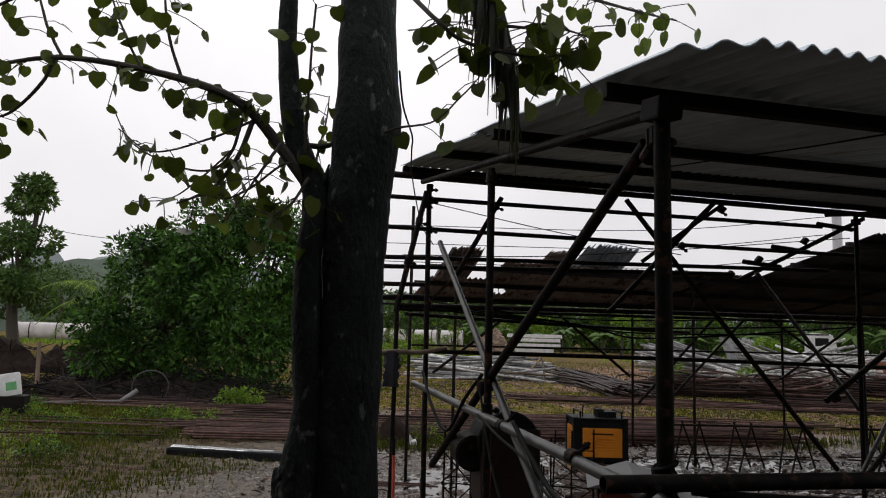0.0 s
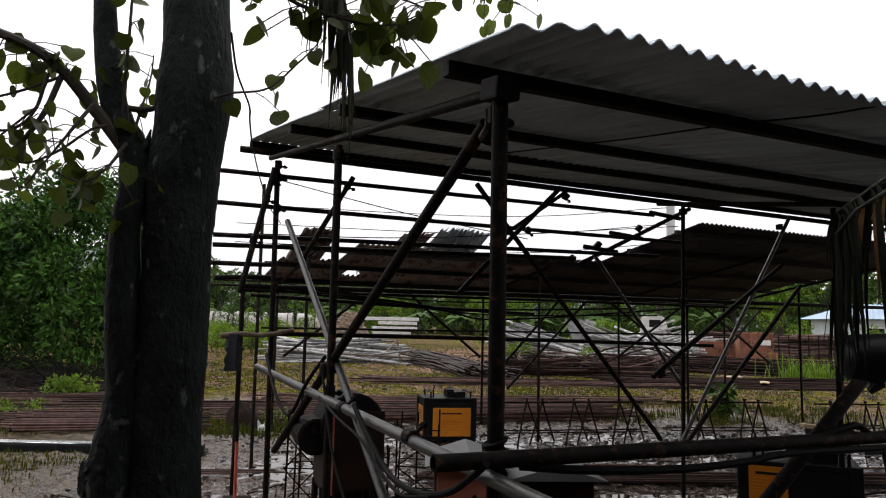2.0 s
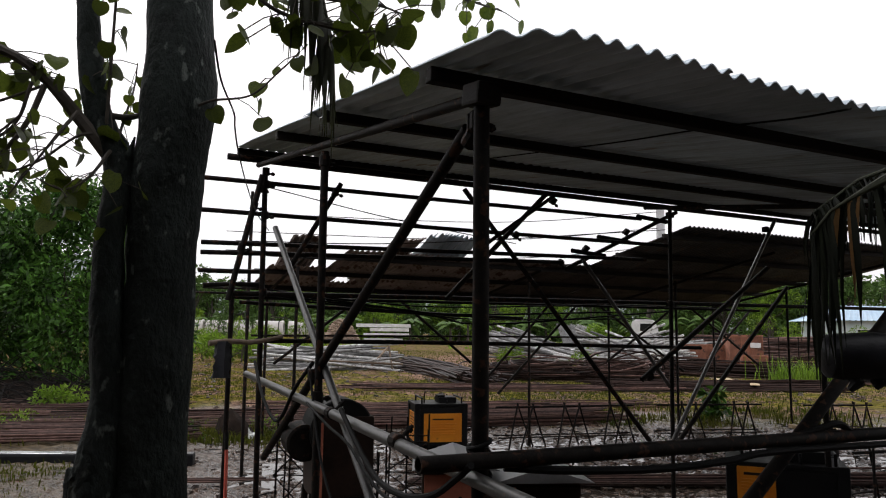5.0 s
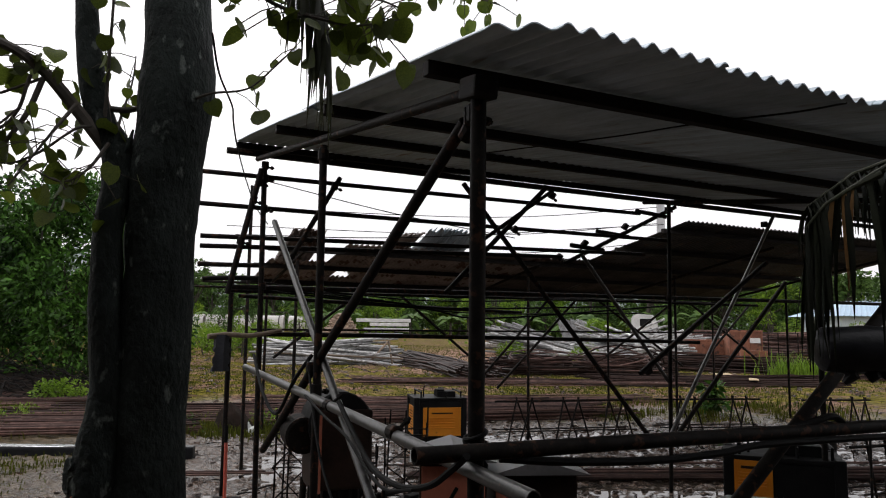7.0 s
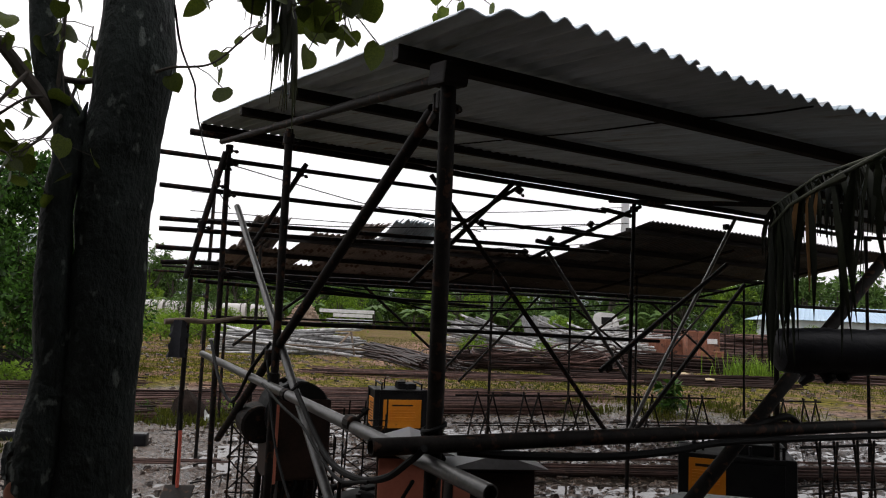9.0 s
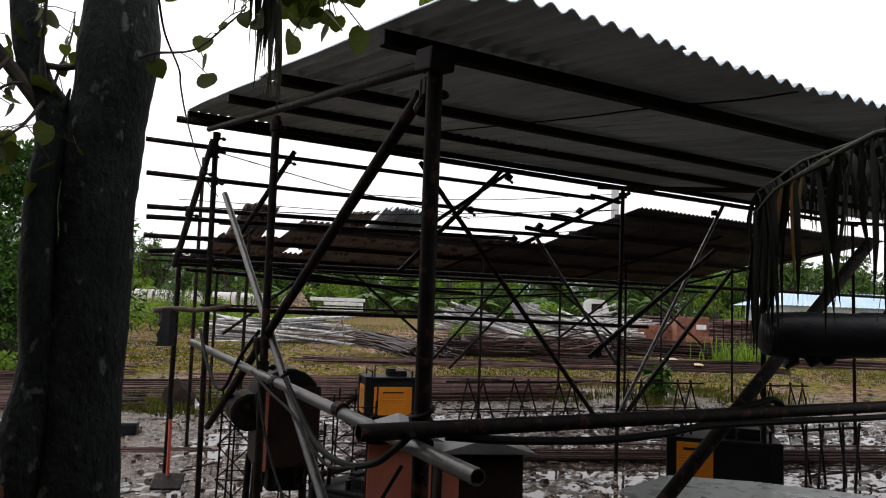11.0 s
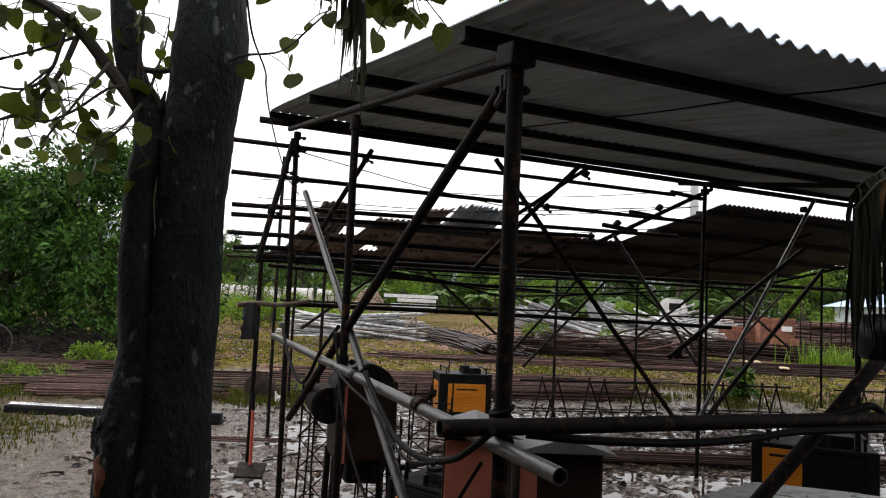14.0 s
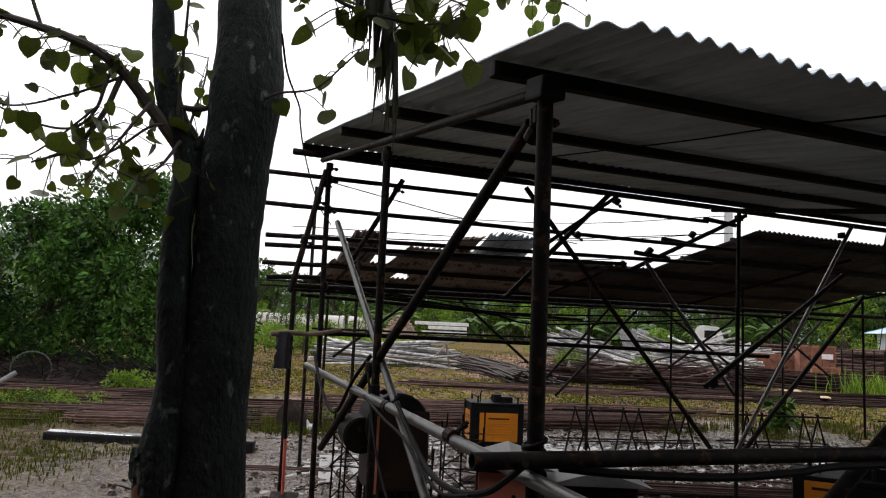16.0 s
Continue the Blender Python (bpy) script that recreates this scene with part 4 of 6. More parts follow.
bundle("tube_stack", (9.9, 37.5), -20, 5.0, 4.0, 0.8, 120, 0.058, M["alu"], "sprawling pile of bright aluminium sections", "metal tubes", piece="tube", bend=0.12, skew=22, seed=15, ragged=0.8, sides=8, heap=True, toss=0.14)
bundle("tube_stack", (13.2, 42.0), 12, 6.0, 3.0, 0.9, 90, 0.05, M["alu"], "pile of bright aluminium sections behind", "metal tubes", piece="tube", bend=0.12, skew=16, seed=16, ragged=1.0, sides=8, heap=True, toss=0.05)
bundle("tube_stack", (20.5, 46.0), 3, 9.0, 3.5, 1.8, 60, 0.08, M["rebar"], "low heap of brown scrap bars far off", "scrap metal", piece="tube", bend=0.2, skew=6, seed=17, ragged=1.0, heap=True)

bundle("rebar_stack", (-4.6, 7.2), 6, 5.5, 0.5, 0.03, 3, 0.011, M["rebar"], "single thin bars lying on the mud", "rebar", bend=0.08, skew=1.5, seed=18)
# pale props standing on the tube pile
for a, b in (((-2.9, 27.6, 0.05), (-2.15, 28.0, 0.95)), ((-1.9, 27.5, 0.05), (-2.1, 27.9, 1.0)), ((-6.4, 27.4, 0.5), (-1.5, 27.2, 0.35))):
    t = thing("prop", a, "pale timber prop leaning by the tube pile", "prop", group="props by the tube pile")
    pipe("bar", a, b, t, r=0.04, mat=M["wood_old"])

# wet black box beam
beam = thing("steel_beam", (-4.1, 8.27, 0.03), "wet black steel box beam lying on the mud", "beam")
mb = Matrix.Translation((-4.05, 8.27, 0.11)) @ pose(0, 0, 0, 0, 0, 5)
box("web", (2.45, 0.15, 0.15), mb, M["tarp"], beam, bevel=0.03)
# added bright strip, tilted to the sky, stands for the wet top's highlight
box("top_plate", (1.3, 0.09, 0.012), mb @ pose(-0.53, -0.015, 0.076, 9, 0.6, 0), M["wet_highlight"], beam, "bright strip for the highlight on the wet top", bevel=0.004)

# coils of thin bar
def coil(at, radius, turns, seed, label):
    rr = random.Random(seed)
    c = thing("wire_coil", (at[0], at[1], ground_z(*at)), label, "wire coil", group="wire coils")
    for k in range(turns):
        rad = radius * rr.uniform(0.75, 1.1)
        ox, oy, tilt, ph = rr.gauss(0, 0.2), rr.gauss(0, 0.15), rr.gauss(0, 0.2), rr.uniform(0, 6)
        pts = [(at[0] + ox + rad * math.cos(i / 22 * 6.283), at[1] + oy + rad * 0.9 * math.sin(i / 22 * 6.283), 0.30 + 0.016 * k + max(-0.05, tilt * rad * math.cos(i / 22 * 6.283 + ph))) for i in range(23)]
        tube("loop", pts, 0.026, M["rebar_dark"] if k % 3 else M["rebar"], c, sides=5)
    return c


coil((3.2, 23.6), 1.25, 20, 1, "loose coil of rusty thin bar on the ground")
coil((5.7, 23.8), 1.2, 20, 2, "loose coil of rusty thin bar on the ground")
coil((1.9, 23.6), 0.9, 8, 3, "loose coil of rusty thin bar on the ground")


# ---- truss stools of bent bar in the mud ----
def truss_stool(at, turn, length, height, panels, label):
    s = thing("truss_stool", (at[0], at[1], 0.0), label, "truss stool", group="truss stools")
    m = Matrix.Translation((at[0], at[1], 0)) @ pose(0, 0, 0, 0, 0, turn)

    def W(x, y, z):
        return m @ Vector((x, y, z))
    pipe("top_bar", W(-length / 2, 0, height), W(length / 2, 0, height), s, r=0.014, mat=M["steel"])
    for k in range(panels):
        x = -length / 2 + length * (k + 0.5) / panels
        for side in (-1, 1):
            pipe("leg", W(x - 0.03, 0.02 * side, height + 0.05), W(x + 0.24 * side + 0.02, 0.17 * side, 0), s, r=0.0125, mat=M["steel"], bow=0.01)
            pipe("leg", W(x + 0.20, -0.02 * side, height + 0.04), W(x + 0.20 - 0.24 * side, -0.15 * side, 0), s, r=0.0125, mat=M["steel"], bow=0.01)
    for side in (-1, 1):
        pipe("tie", W(-length / 2, 0.12 * side, 0.16), W(length / 2, 0.12 * side, 0.16), s, r=0.009, mat=M["steel"], bow=0.02)


truss_stool((1.75, 10.3), 14, 2.1, 0.56, 3, "long truss stool of thin rusty bar standing in mud")
truss_stool((4.0, 10.9), 10, 1.7, 0.55, 2, "truss stool of thin rusty bar standing in mud")
truss_stool((4.15, 6.75), 20, 1.0, 0.55, 2, "truss stool of thin bar standing in a puddle")
truss_stool((6.3, 11.6), 8, 1.2, 0.5, 2, "truss stool of thin rusty bar on turf")


# ---- welding machines ----
def welder(at, turn, w, d, h, label, px=0.03, pw=0.72, pz=0.44, ph=0.62):
    s = thing("welding_machine", at, label, "welding machine", group="welding machines")
    m = Matrix.Translation(at) @ pose(0, 0, 0, 0, 0, turn)

    def B(name, size, x, y, z, mat, bevel=0.008, label="", parent=None):
        return box(name, size, m @ pose(x, y, z), mat, parent or s, label, bevel)
    B("body", (w * 0.94, d * 0.96, h * 0.86), 0, 0, h * 0.47, M["black"], 0.012)
    pan = B("front_panel", (w * pw, 0.014, h * ph), px * w, -d * 0.49, h * pz, M["orange"], 0.004, "orange enamel front panel")
    for k in range(5):
        B("louvre", (w * pw * 0.7, 0.012, h * 0.014), px * w, -d * 0.49 - 0.009, h * (pz - 0.22 * ph + 0.09 * ph * k), M["orange"], 0.002, parent=pan)
    B("label_plate", (w * pw * 0.55, 0.006, h * 0.03), px * w, -d * 0.49 - 0.009, h * (pz + 0.3 * ph), M["brown"], 0.001, parent=pan)
    sp = B("side_panel", (0.014, d * 0.74, h * 0.62), -w * 0.475, 0, h * 0.44, M["orange"], 0.004, "orange louvred side panel")
    for k in range(8):
        B("louvre", (0.012, d * 0.42, h * 0.015), -w * 0.475 - 0.008, 0.0, h * (0.22 + 0.06 * k), M["brown"], 0.002, parent=sp)
    B("side_panel", (0.014, d * 0.74, h * 0.62), w * 0.475, 0, h * 0.44, M["orange"], 0.004, "orange louvred side panel")
    for x in (-1, 1):
        for y in (-1, 1):
            B("corner_guard", (w * 0.10, d * 0.14, h * 0.96), x * w * 0.452, y * d * 0.435, h * 0.49, M["black"], 0.012)
    B("top_plate", (w * 1.0, d * 1.0, h * 0.06), 0, 0, h * 0.93, M["black"], 0.01)
    for x in (-0.36, 0.12, 0.40):
        for y in (-0.4, 0.4):
            tube("handle_post", [m @ Vector((x * w, y * d, h * 0.95)), m @ Vector((x * w, y * d, h * 1.08))], 0.012, M["black"], s)
    for x in (-0.36, 0.40):
        tube("handle", [m @ Vector((x * w, -0.42 * d, h * 1.08)), m @ Vector((x * w, 0.42 * d, h * 1.08))], 0.014, M["black"], s)
    B("control_box", (w * 0.34, d * 0.5, h * 0.13), 0.16 * w, 0, h * 1.02, M["black"], 0.008)
    B("control_box", (w * 0.14, d * 0.3, h * 0.17), 0.05 * w, -0.05 * d, h * 1.04, M["rubber"], 0.006)
    for x in (-0.3, 0.3):
        for y in (-0.35, 0.35):
            tube("foot", [m @ Vector((x * w, y * d, 0)), m @ Vector((x * w, y * d, h * 0.06))], 0.03, M["rubber"], s)
    tube("lift_eye", [m @ Vector((-0.28 * w, -0.1, h * 0.95)), m @ Vector((-0.28 * w, -0.1, h * 1.14)), m @ Vector((-0.26 * w, -0.1, h * 1.2))], 0.01, M["steel"], s)
    return s


welder((-0.08, 10.35, 0.0), 12, 0.74, 0.62, 0.62, "orange and black welding machine standing in the mud")
welder((2.665, 5.75, 0.0), -21, 0.84, 0.55, 0.66, "large black welding machine with an orange panel under the front rail", -0.26, 0.34, 0.71, 0.40)
welder((-0.13, 3.45, 0.40), -38, 0.34, 0.30, 0.36, "small black and orange welding machine beside red cabinets")


# ---- red cabinets by the corner post ----
def cabinet(at, turn, w, d, h, label, lid):
    c = thing("switch_cabinet", at, label, "cabinet", group="red switch cabinets")
    m = Matrix.Translation(at) @ pose(0, 0, 0, 0, 0, turn)
    box("body", (w, d, h), m @ pose(0, 0, h / 2), M["brown"], c, "dark brown sides", 0.006)
    door = box("door", (w * 0.94, 0.012, h * 0.95), m @ pose(0, -d / 2 - 0.006, h / 2), M["red"] if w < 0.3 else M["brown"], c, "faded red door" if w < 0.3 else "dark brown door", 0.004)
    if w > 0.3:
        box("edge_strip", (0.07, 0.012, h * 0.95), m @ pose(-w * 0.41, -d / 2 - 0.016, h / 2), M["red"], c, "faded red edge strip", 0.003)
    box("latch", (0.02, 0.02, 0.07), m @ pose(w * 0.38, -d / 2 - 0.02, h * 0.6), M["steel"], door, bevel=0.004)
    bm = bmesh.new()
    lw, ld = w / 2 + 0.04, d / 2 + 0.06
    pts = [(-lw, -ld, h), (lw, -ld, h), (lw, ld, h), (-lw, ld, h), (0, -ld, h + lid), (0, ld, h + lid)]
    v = [bm.verts.new(m @ Vector(p)) for p in pts]
    for f in ((0, 1, 4), (1, 2, 5, 4), (2, 3, 5), (3, 0, 4, 5), (3, 2, 1, 0)):
        bm.faces.new([v[i] for i in f])
    part("lid", bm, M["grey_lid"], c, "pitched grey rain lid")
    for x in (-1, 1):
        box("foot", (0.04, d * 0.9, 0.05), m @ pose(x * w * 0.4, 0, -0.02), M["steel"], c)
    return c


cabinet((0.045, 3.05, 0.05), 2, 0.27, 0.24, 1.0, "red steel switch cabinet with a pitched grey lid", 0.055)
cabinet((0.38, 3.15, 0.05), 6, 0.34, 0.28, 0.94, "red and brown steel cabinet with a grey lid", 0.06)


# ---- bar bender on its stand ----
bender = thing("bar_bender", (-0.66, 4.4, 0), "dark brown bar bending machine with a black round guard", "machine")
mbn = Matrix.Translation((-0.66, 4.4, -0.06)) @ pose(0, 0, 0, 0, 0, 20)
box("body", (0.36, 0.34, 0.46), mbn @ pose(0.03, 0, 0.92), M["brown"], bender, bevel=0.02)
bm = bmesh.new()
pc = [mbn @ Vector((0.02, y, 1.06)) for y in (-0.16, -0.15, 0.15, 0.16)]
tube_into(bm, pc, [0.18, 0.19, 0.19, 0.18], 32)
part("guard", bm, M["black"], bender, "black round guard", smooth=False)
bm = bmesh.new()
tube_into(bm, [mbn @ Vector((-0.19, y, 1.0)) for y in (-0.13, -0.12, 0.12, 0.13)], [0.09, 0.105, 0.105, 0.09], 24)
part("drum", bm, M["steel"], bender, "dull grey steel drum")
box("stripe", (0.03, 0.01, 0.44), mbn @ pose(-0.11, -0.178, 0.90), M["red"], bender, "worn red edge strip", 0.003)
for x in (-0.14, 0.18):
    for y in (-0.13, 0.13):
        pipe("leg", mbn @ Vector((x, y, 0.72)), mbn @ Vector((x * 1.15, y * 1.15, 0)), bender, r=0.02)
box("motor", (0.22, 0.2, 0.16), mbn @ pose(0.04, 0, 0.62), M["steel"], bender, bevel=0.03)
for k in range(5):
    tube("hanging_strip", [mbn @ Vector((-0.1 + 0.06 * k, -0.15, 0.72)), mbn @ Vector((-0.1 + 0.062 * k, -0.16, 0.66)), mbn @ Vector((-0.105 + 0.06 * k, -0.15, 0.56 + 0.03 * (k % 3)))], [0.012, 0.01, 0.004], M["rubber"], bender, sides=6)

# reinforcing cages standing below the rail
def cage(at, w, d, h, nx, label, seed):
    rr = random.Random(seed)
    c = thing("rebar_cage", (at[0], at[1], 0), label, "rebar cage", group="rebar cages")
    corners = [(x, y) for x in (-w / 2, w / 2) for y in (-d / 2, d / 2)] + [(-w / 2 + w * (k + 1) / (nx + 1), -d / 2) for k in range(nx)]
    for x, y in corners:
        pipe("upright", (at[0] + x, at[1] + y, 0), (at[0] + x + rr.gauss(0, 0.015), at[1] + y, h * rr.uniform(0.95, 1.04)), c, r=0.0065, mat=M["steel"], bow=0.012)
    for k in range(4):
        z = h * (0.2 + 0.22 * k)
        for (x0, y0), (x1, y1) in (((-1, -1), (1, -1)), ((1, -1), (1, 1)), ((1, 1), (-1, 1)), ((-1, 1), (-1, -1))):
            pipe("stirrup", (at[0] + x0 * w / 2, at[1] + y0 * d / 2, z), (at[0] + x1 * w / 2, at[1] + y1 * d / 2, z), c, r=0.0045, mat=M["steel"])
    for k in range(3):
        z0, z1 = h * (0.2 + 0.22 * k), h * (0.42 + 0.22 * k)
        pipe("diagonal", (at[0] - w / 2, at[1] - d / 2, z0), (at[0] + w / 2, at[1] - d / 2, z1), c, r=0.0045, mat=M["steel"])
        pipe("diagonal", (at[0] + w / 2, at[1] - d / 2, z0), (at[0] - w / 2, at[1] - d / 2, z1), c, r=0.0045, mat=M["steel"])


cage((-1.0, 4.95), 0.22, 0.25, 1.0, 1, "slim rebar cage standing under the shed", 1)
cage((-0.60, 5.15), 0.30, 0.25, 0.75, 2, "short rebar cage standing under the shed", 2)
cage((-0.25, 5.3), 0.30, 0.3, 0.95, 1, "rebar cage standing under the shed", 3)

# bench in front of the second welder
bench = thing("work_bench", (1.95, 4.2, 0), "low bench with a wet grey-green steel plate top", "bench")
bm = bmesh.new()
tv0 = [(1.30, 4.05), (1.72, 4.42), (2.20, 4.30), (2.75, 4.02), (2.55, 3.45), (1.42, 3.62)]
lo = [bm.verts.new((x, y, 0.575)) for x, y in tv0]
hi = [bm.verts.new((x, y, 0.60)) for x, y in tv0]
bm.faces.new(lo)
bm.faces.new(hi[::-1])
for i in range(6):
    bm.faces.new((lo[i], hi[i], hi[(i + 1) % 6], lo[(i + 1) % 6]))
bmesh.ops.recalc_face_normals(bm, faces=bm.faces)
part("top", bm, M["bench"], bench, "bent wet steel plate")
for x, y in ((1.45, 3.98), (1.75, 4.3), (2.2, 4.1), (2.5, 3.7), (1.5, 3.7)):
    pipe("leg", (x, y, 0), (x, y, 0.575), bench, r=0.02)

# rolled tarpaulin slung on the brace
roll = thing("tarpaulin_roll", (1.6, 2.62, 1.4), "rolled wet black tarpaulin slung beside the brace", "tarpaulin")
bm = bmesh.new()
ra, rb = Vector((1.40, 2.66, 1.515)), Vector((2.45, 2.55, 1.56))
steps_r = 26
rp = [ra.lerp(rb, i / steps_r) + Vector((0, 0, -0.01 * math.sin(math.pi * i / steps_r))) for i in range(steps_r + 1)]
tube_into(bm, [ra - (rb - ra).normalized() * 0.022, ra - (rb - ra).normalized() * 0.018] + rp, [0.02, 0.055] + [0.078 if i == 0 else 0.086 + 0.004 * noise.noise((i * 0.7, 1, 2)) for i in range(steps_r + 1)], 28)
for v in bm.verts:
    v.co += Vector((0, 0, 1)) * 0.008 * noise.noise(v.co * 9)
part("roll", bm, M["tarp"], roll, smooth=True)
for k, x in enumerate((1.48, 1.56, 1.62)):
    tube("loose_edge", [(x, 2.64, 1.45), (x + 0.01, 2.63, 1.42), (x + 0.015 * (k - 1), 2.64, 1.395 + 0.01 * k)], [0.03, 0.026, 0.012], M["tarp"], roll, sides=8)
for x in (1.85, 2.3):
    tube("sling_rope", [(x, 2.6, 2.36), (x, 2.62, 1.62), (x, 2.52, 1.53), (x, 2.6, 1.44), (x, 2.70, 1.53), (x, 2.62, 1.62)], 0.006, M["rubber"], roll, sides=6, curved=True)

# cables looped over the front corner
def cable(pts, r, label, name="cable"):
    c = thing(name, pts[0], label, "cable")
    tube("strand", pts, r, M["rubber"], c, sides=8, curved=True)
    return c


cable([S(-0.02, 1.8, 1.40), S(-0.07, 1.35, 0.98), S(-0.07, 0.9, 0.72), S(-0.06, 0.6, 0.70), S(-0.05, 0.35, 0.80), S(-0.03, 0.06, 1.10)], 0.006, "thin black cable slung below the side rail")
cable([S(-0.08, 2.9, 1.38), S(-0.1, 2.5, 1.18), S(-0.08, 2.2, 1.08), S(-0.05, 1.95, 1.28), S(0.0, 1.8, 1.42)], 0.010, "thick black cable draped over the side rail")
cable([S(-0.080, 1.063, 1.256), S(-0.080, 0.848, 1.146), S(-0.080, 0.625, 1.056), S(-0.080, 0.366, 1.048), S(-0.080, 0.144, 1.096), S(-0.080, -0.008, 1.171), S(-0.080, -0.098, 1.224)], 0.011, "thick black cable hanging in a loop below the side rail")
cable([S(-0.090, 1.568, 1.239), S(-0.090, 1.228, 1.176), S(-0.090, 0.930, 1.135), S(-0.090, 0.701, 1.058), S(-0.090, 0.494, 1.016), S(-0.090, 0.249, 1.062)], 0.006, "thin black cable hanging below the side rail")
for k in range(5):
    ring_at = S(0.0, 0.0, 1.175 + 0.022 * k)
    cable([ring_at + Vector((0.032 * math.cos(a), 0.032 * math.sin(a), 0.012 * math.sin(a + k * 1.9))) for a in [i * 0.5236 for i in range(13)]], 0.007, "black rope lashing round the corner post", "lashing")
cable([S(0.06, -0.04, 1.20), S(0.25, -0.085, 1.185), S(0.6, -0.085, 1.165), S(0.9, -0.085, 1.17), S(1.1, -0.08, 1.185), S(1.6, -0.08, 1.18), S(2.2, -0.08, 1.17), S(2.8, -0.06, 1.17)], 0.013, "heavy black cable lashed along the front rail")
cable([S(1.32, 2.31, roof_z(2.31) - 0.03), S(1.31, 1.49, roof_z(1.49) - 0.03), S(1.30, 0.88, roof_z(0.88) - 0.03), S(1.25, 0.31, roof_z(0.31) - 0.03), S(1.27, -0.11, roof_z(-0.11) - 0.03), S(1.23, -0.36, roof_z(-0.36) - 0.03)], 0.004, "thin black cord pinned under the roof sheets")
cable([S(1.25, -0.05, 1.22), S(1.4, -0.05, 1.245), S(1.52, -0.05, 1.26), S(1.6, -0.05, 1.215)], 0.014, "loop of black hose on the front rail")
cable([(-0.718, 2.100, 2.461), (-0.757, 2.300, 2.408), (-0.801, 2.600, 2.390), (-0.855, 2.800, 2.389), (-0.983, 3.300, 2.411), (-1.132, 4.000, 2.391), (-1.284, 4.800, 2.370), (-1.299, 5.200, 2.311)], 0.0035, "thin wire hanging from the tree to the shed", "wire")
cable([S(0.1, BACK, 2.68), S(1.2, BACK + 0.05, 2.52), S(2.4, BACK + 0.1, 2.40)], 0.004, "thin wire strung across the shed back", "wire")
cable([S(-0.1, BACK + 0.1, 2.26), S(1.4, BACK + 0.1, 2.34), S(4.2, BACK + 0.1, 2.66)], 0.004, "thin wire strung across the shed back", "wire")
for k, (za, zm, zb) in enumerate(((1.90, 1.80, 1.86), (1.86, 1.74, 1.80), (1.88, 1.70, 1.74), (1.84, 1.66, 1.82))):
    cable([S(0.1, BACK + 0.08, za), S(0.9 + 0.2 * k, BACK + 0.1, (za + zm) / 2 - 0.02), S(1.7 + 0.15 * k, BACK + 0.1, zm), S(3.3 + 0.3 * k, BACK + 0.08, zb)], 0.006 + 0.002 * (k % 2), "black cable sagging below the back ledger")
for z0, z1 in ((27.5, 24), (24, 20.5), (20.0, 17.0)):
    cable([(45.9, 150, z0), (10, 140, (z0 + z1) / 2 - 2.5), (-40, 130, z1 - 1)], 0.07, "overhead power line running to the mast", "power_line")
cable([(-37.27, 40.00, 8.70), (-28.75, 34.00, 6.85), (-17.42, 26.00, 5.18), (-10.99, 20.50, 4.64), (-7.67, 17.60, 4.58)], 0.014, "sagging service wire between trees", "power_line")

# thin poles, shovel, boulder, cloth
pole = thing("pole", (-2.19, 8.03, 0), "thin upright steel pole planted in the mud", "pole")
pipe("shaft", (-2.19, 8.03, -0.05), (-2.20, 8.03, 3.15), pole, r=0.019)
pole2 = thing("pole", (-1.95, 6.55, 0), "thin upright steel pole by the shed corner", "pole")
pipe("shaft", (-1.95, 6.55, -0.05), (-1.93, 6.5, 1.98), pole2, r=0.022)

shovel = thing("shovel", (-1.80, 6.16, 0), "shovel with a red handle standing in mud", "shovel")
tube("handle", [(-1.82, 6.2, 0.10), (-1.85, 6.28, 0.50), (-1.86, 6.3, 0.60)], 0.015, M["paint_red"], shovel)
tube("grip", [(-1.855, 6.29, 0.56), (-1.865, 6.31, 0.70)], 0.017, M["rubber"], shovel)
bm = bmesh.new()
box_into(bm, (0.24, 0.02, 0.20), Matrix.Translation((-1.80, 6.14, 0.08)) @ pose(0, 0, 0, -66, 0, 5), 0.008)
part("blade", bm, M["steel"], shovel)

stick = thing("bent_stick", S(-0.2, 3.3, 1.5), "crooked bark-covered pole lashed across the shed corner", "stick")
tube("shaft", [S(-0.30, 3.45, 1.485), S(-0.15, 3.47, 1.50), S(0.02, 3.5, 1.495), S(0.24, 3.52, 1.535)], [0.02, 0.02, 0.018, 0.015], M["wood_old"], stick, curved=True)
cloth = thing("work_jacket", S(-0.12, 3.46, 1.3), "dark wet work jacket hanging from a pole", "jacket")
bm = bmesh.new()
for i in range(13):
    z = 1.50 - 0.26 * i / 12
    w = 0.05 + 0.006 * math.sin(i * 1.7) + 0.01 * (i / 12) + 0.012 * noise.noise((i * 0.9, 2, 5))
    for s in range(10):
        a = s / 10 * 6.283
        p = S(-0.205 + w * math.cos(a) * (1 + 0.25 * math.sin(3 * a + i * 0.3)), 3.46 + 0.035 * math.sin(a) * (1 + 0.3 * math.sin(4 * a)), z)
        bm.verts.new(p)
bm.verts.ensure_lookup_table()
for i in range(12):
    for s in range(10):
        bm.faces.new([bm.verts[j] for j in (i * 10 + s, i * 10 + (s + 1) % 10, (i + 1) * 10 + (s + 1) % 10, (i + 1) * 10 + s)])
part("cloth", bm, M["cloth_dark"], cloth, smooth=True)

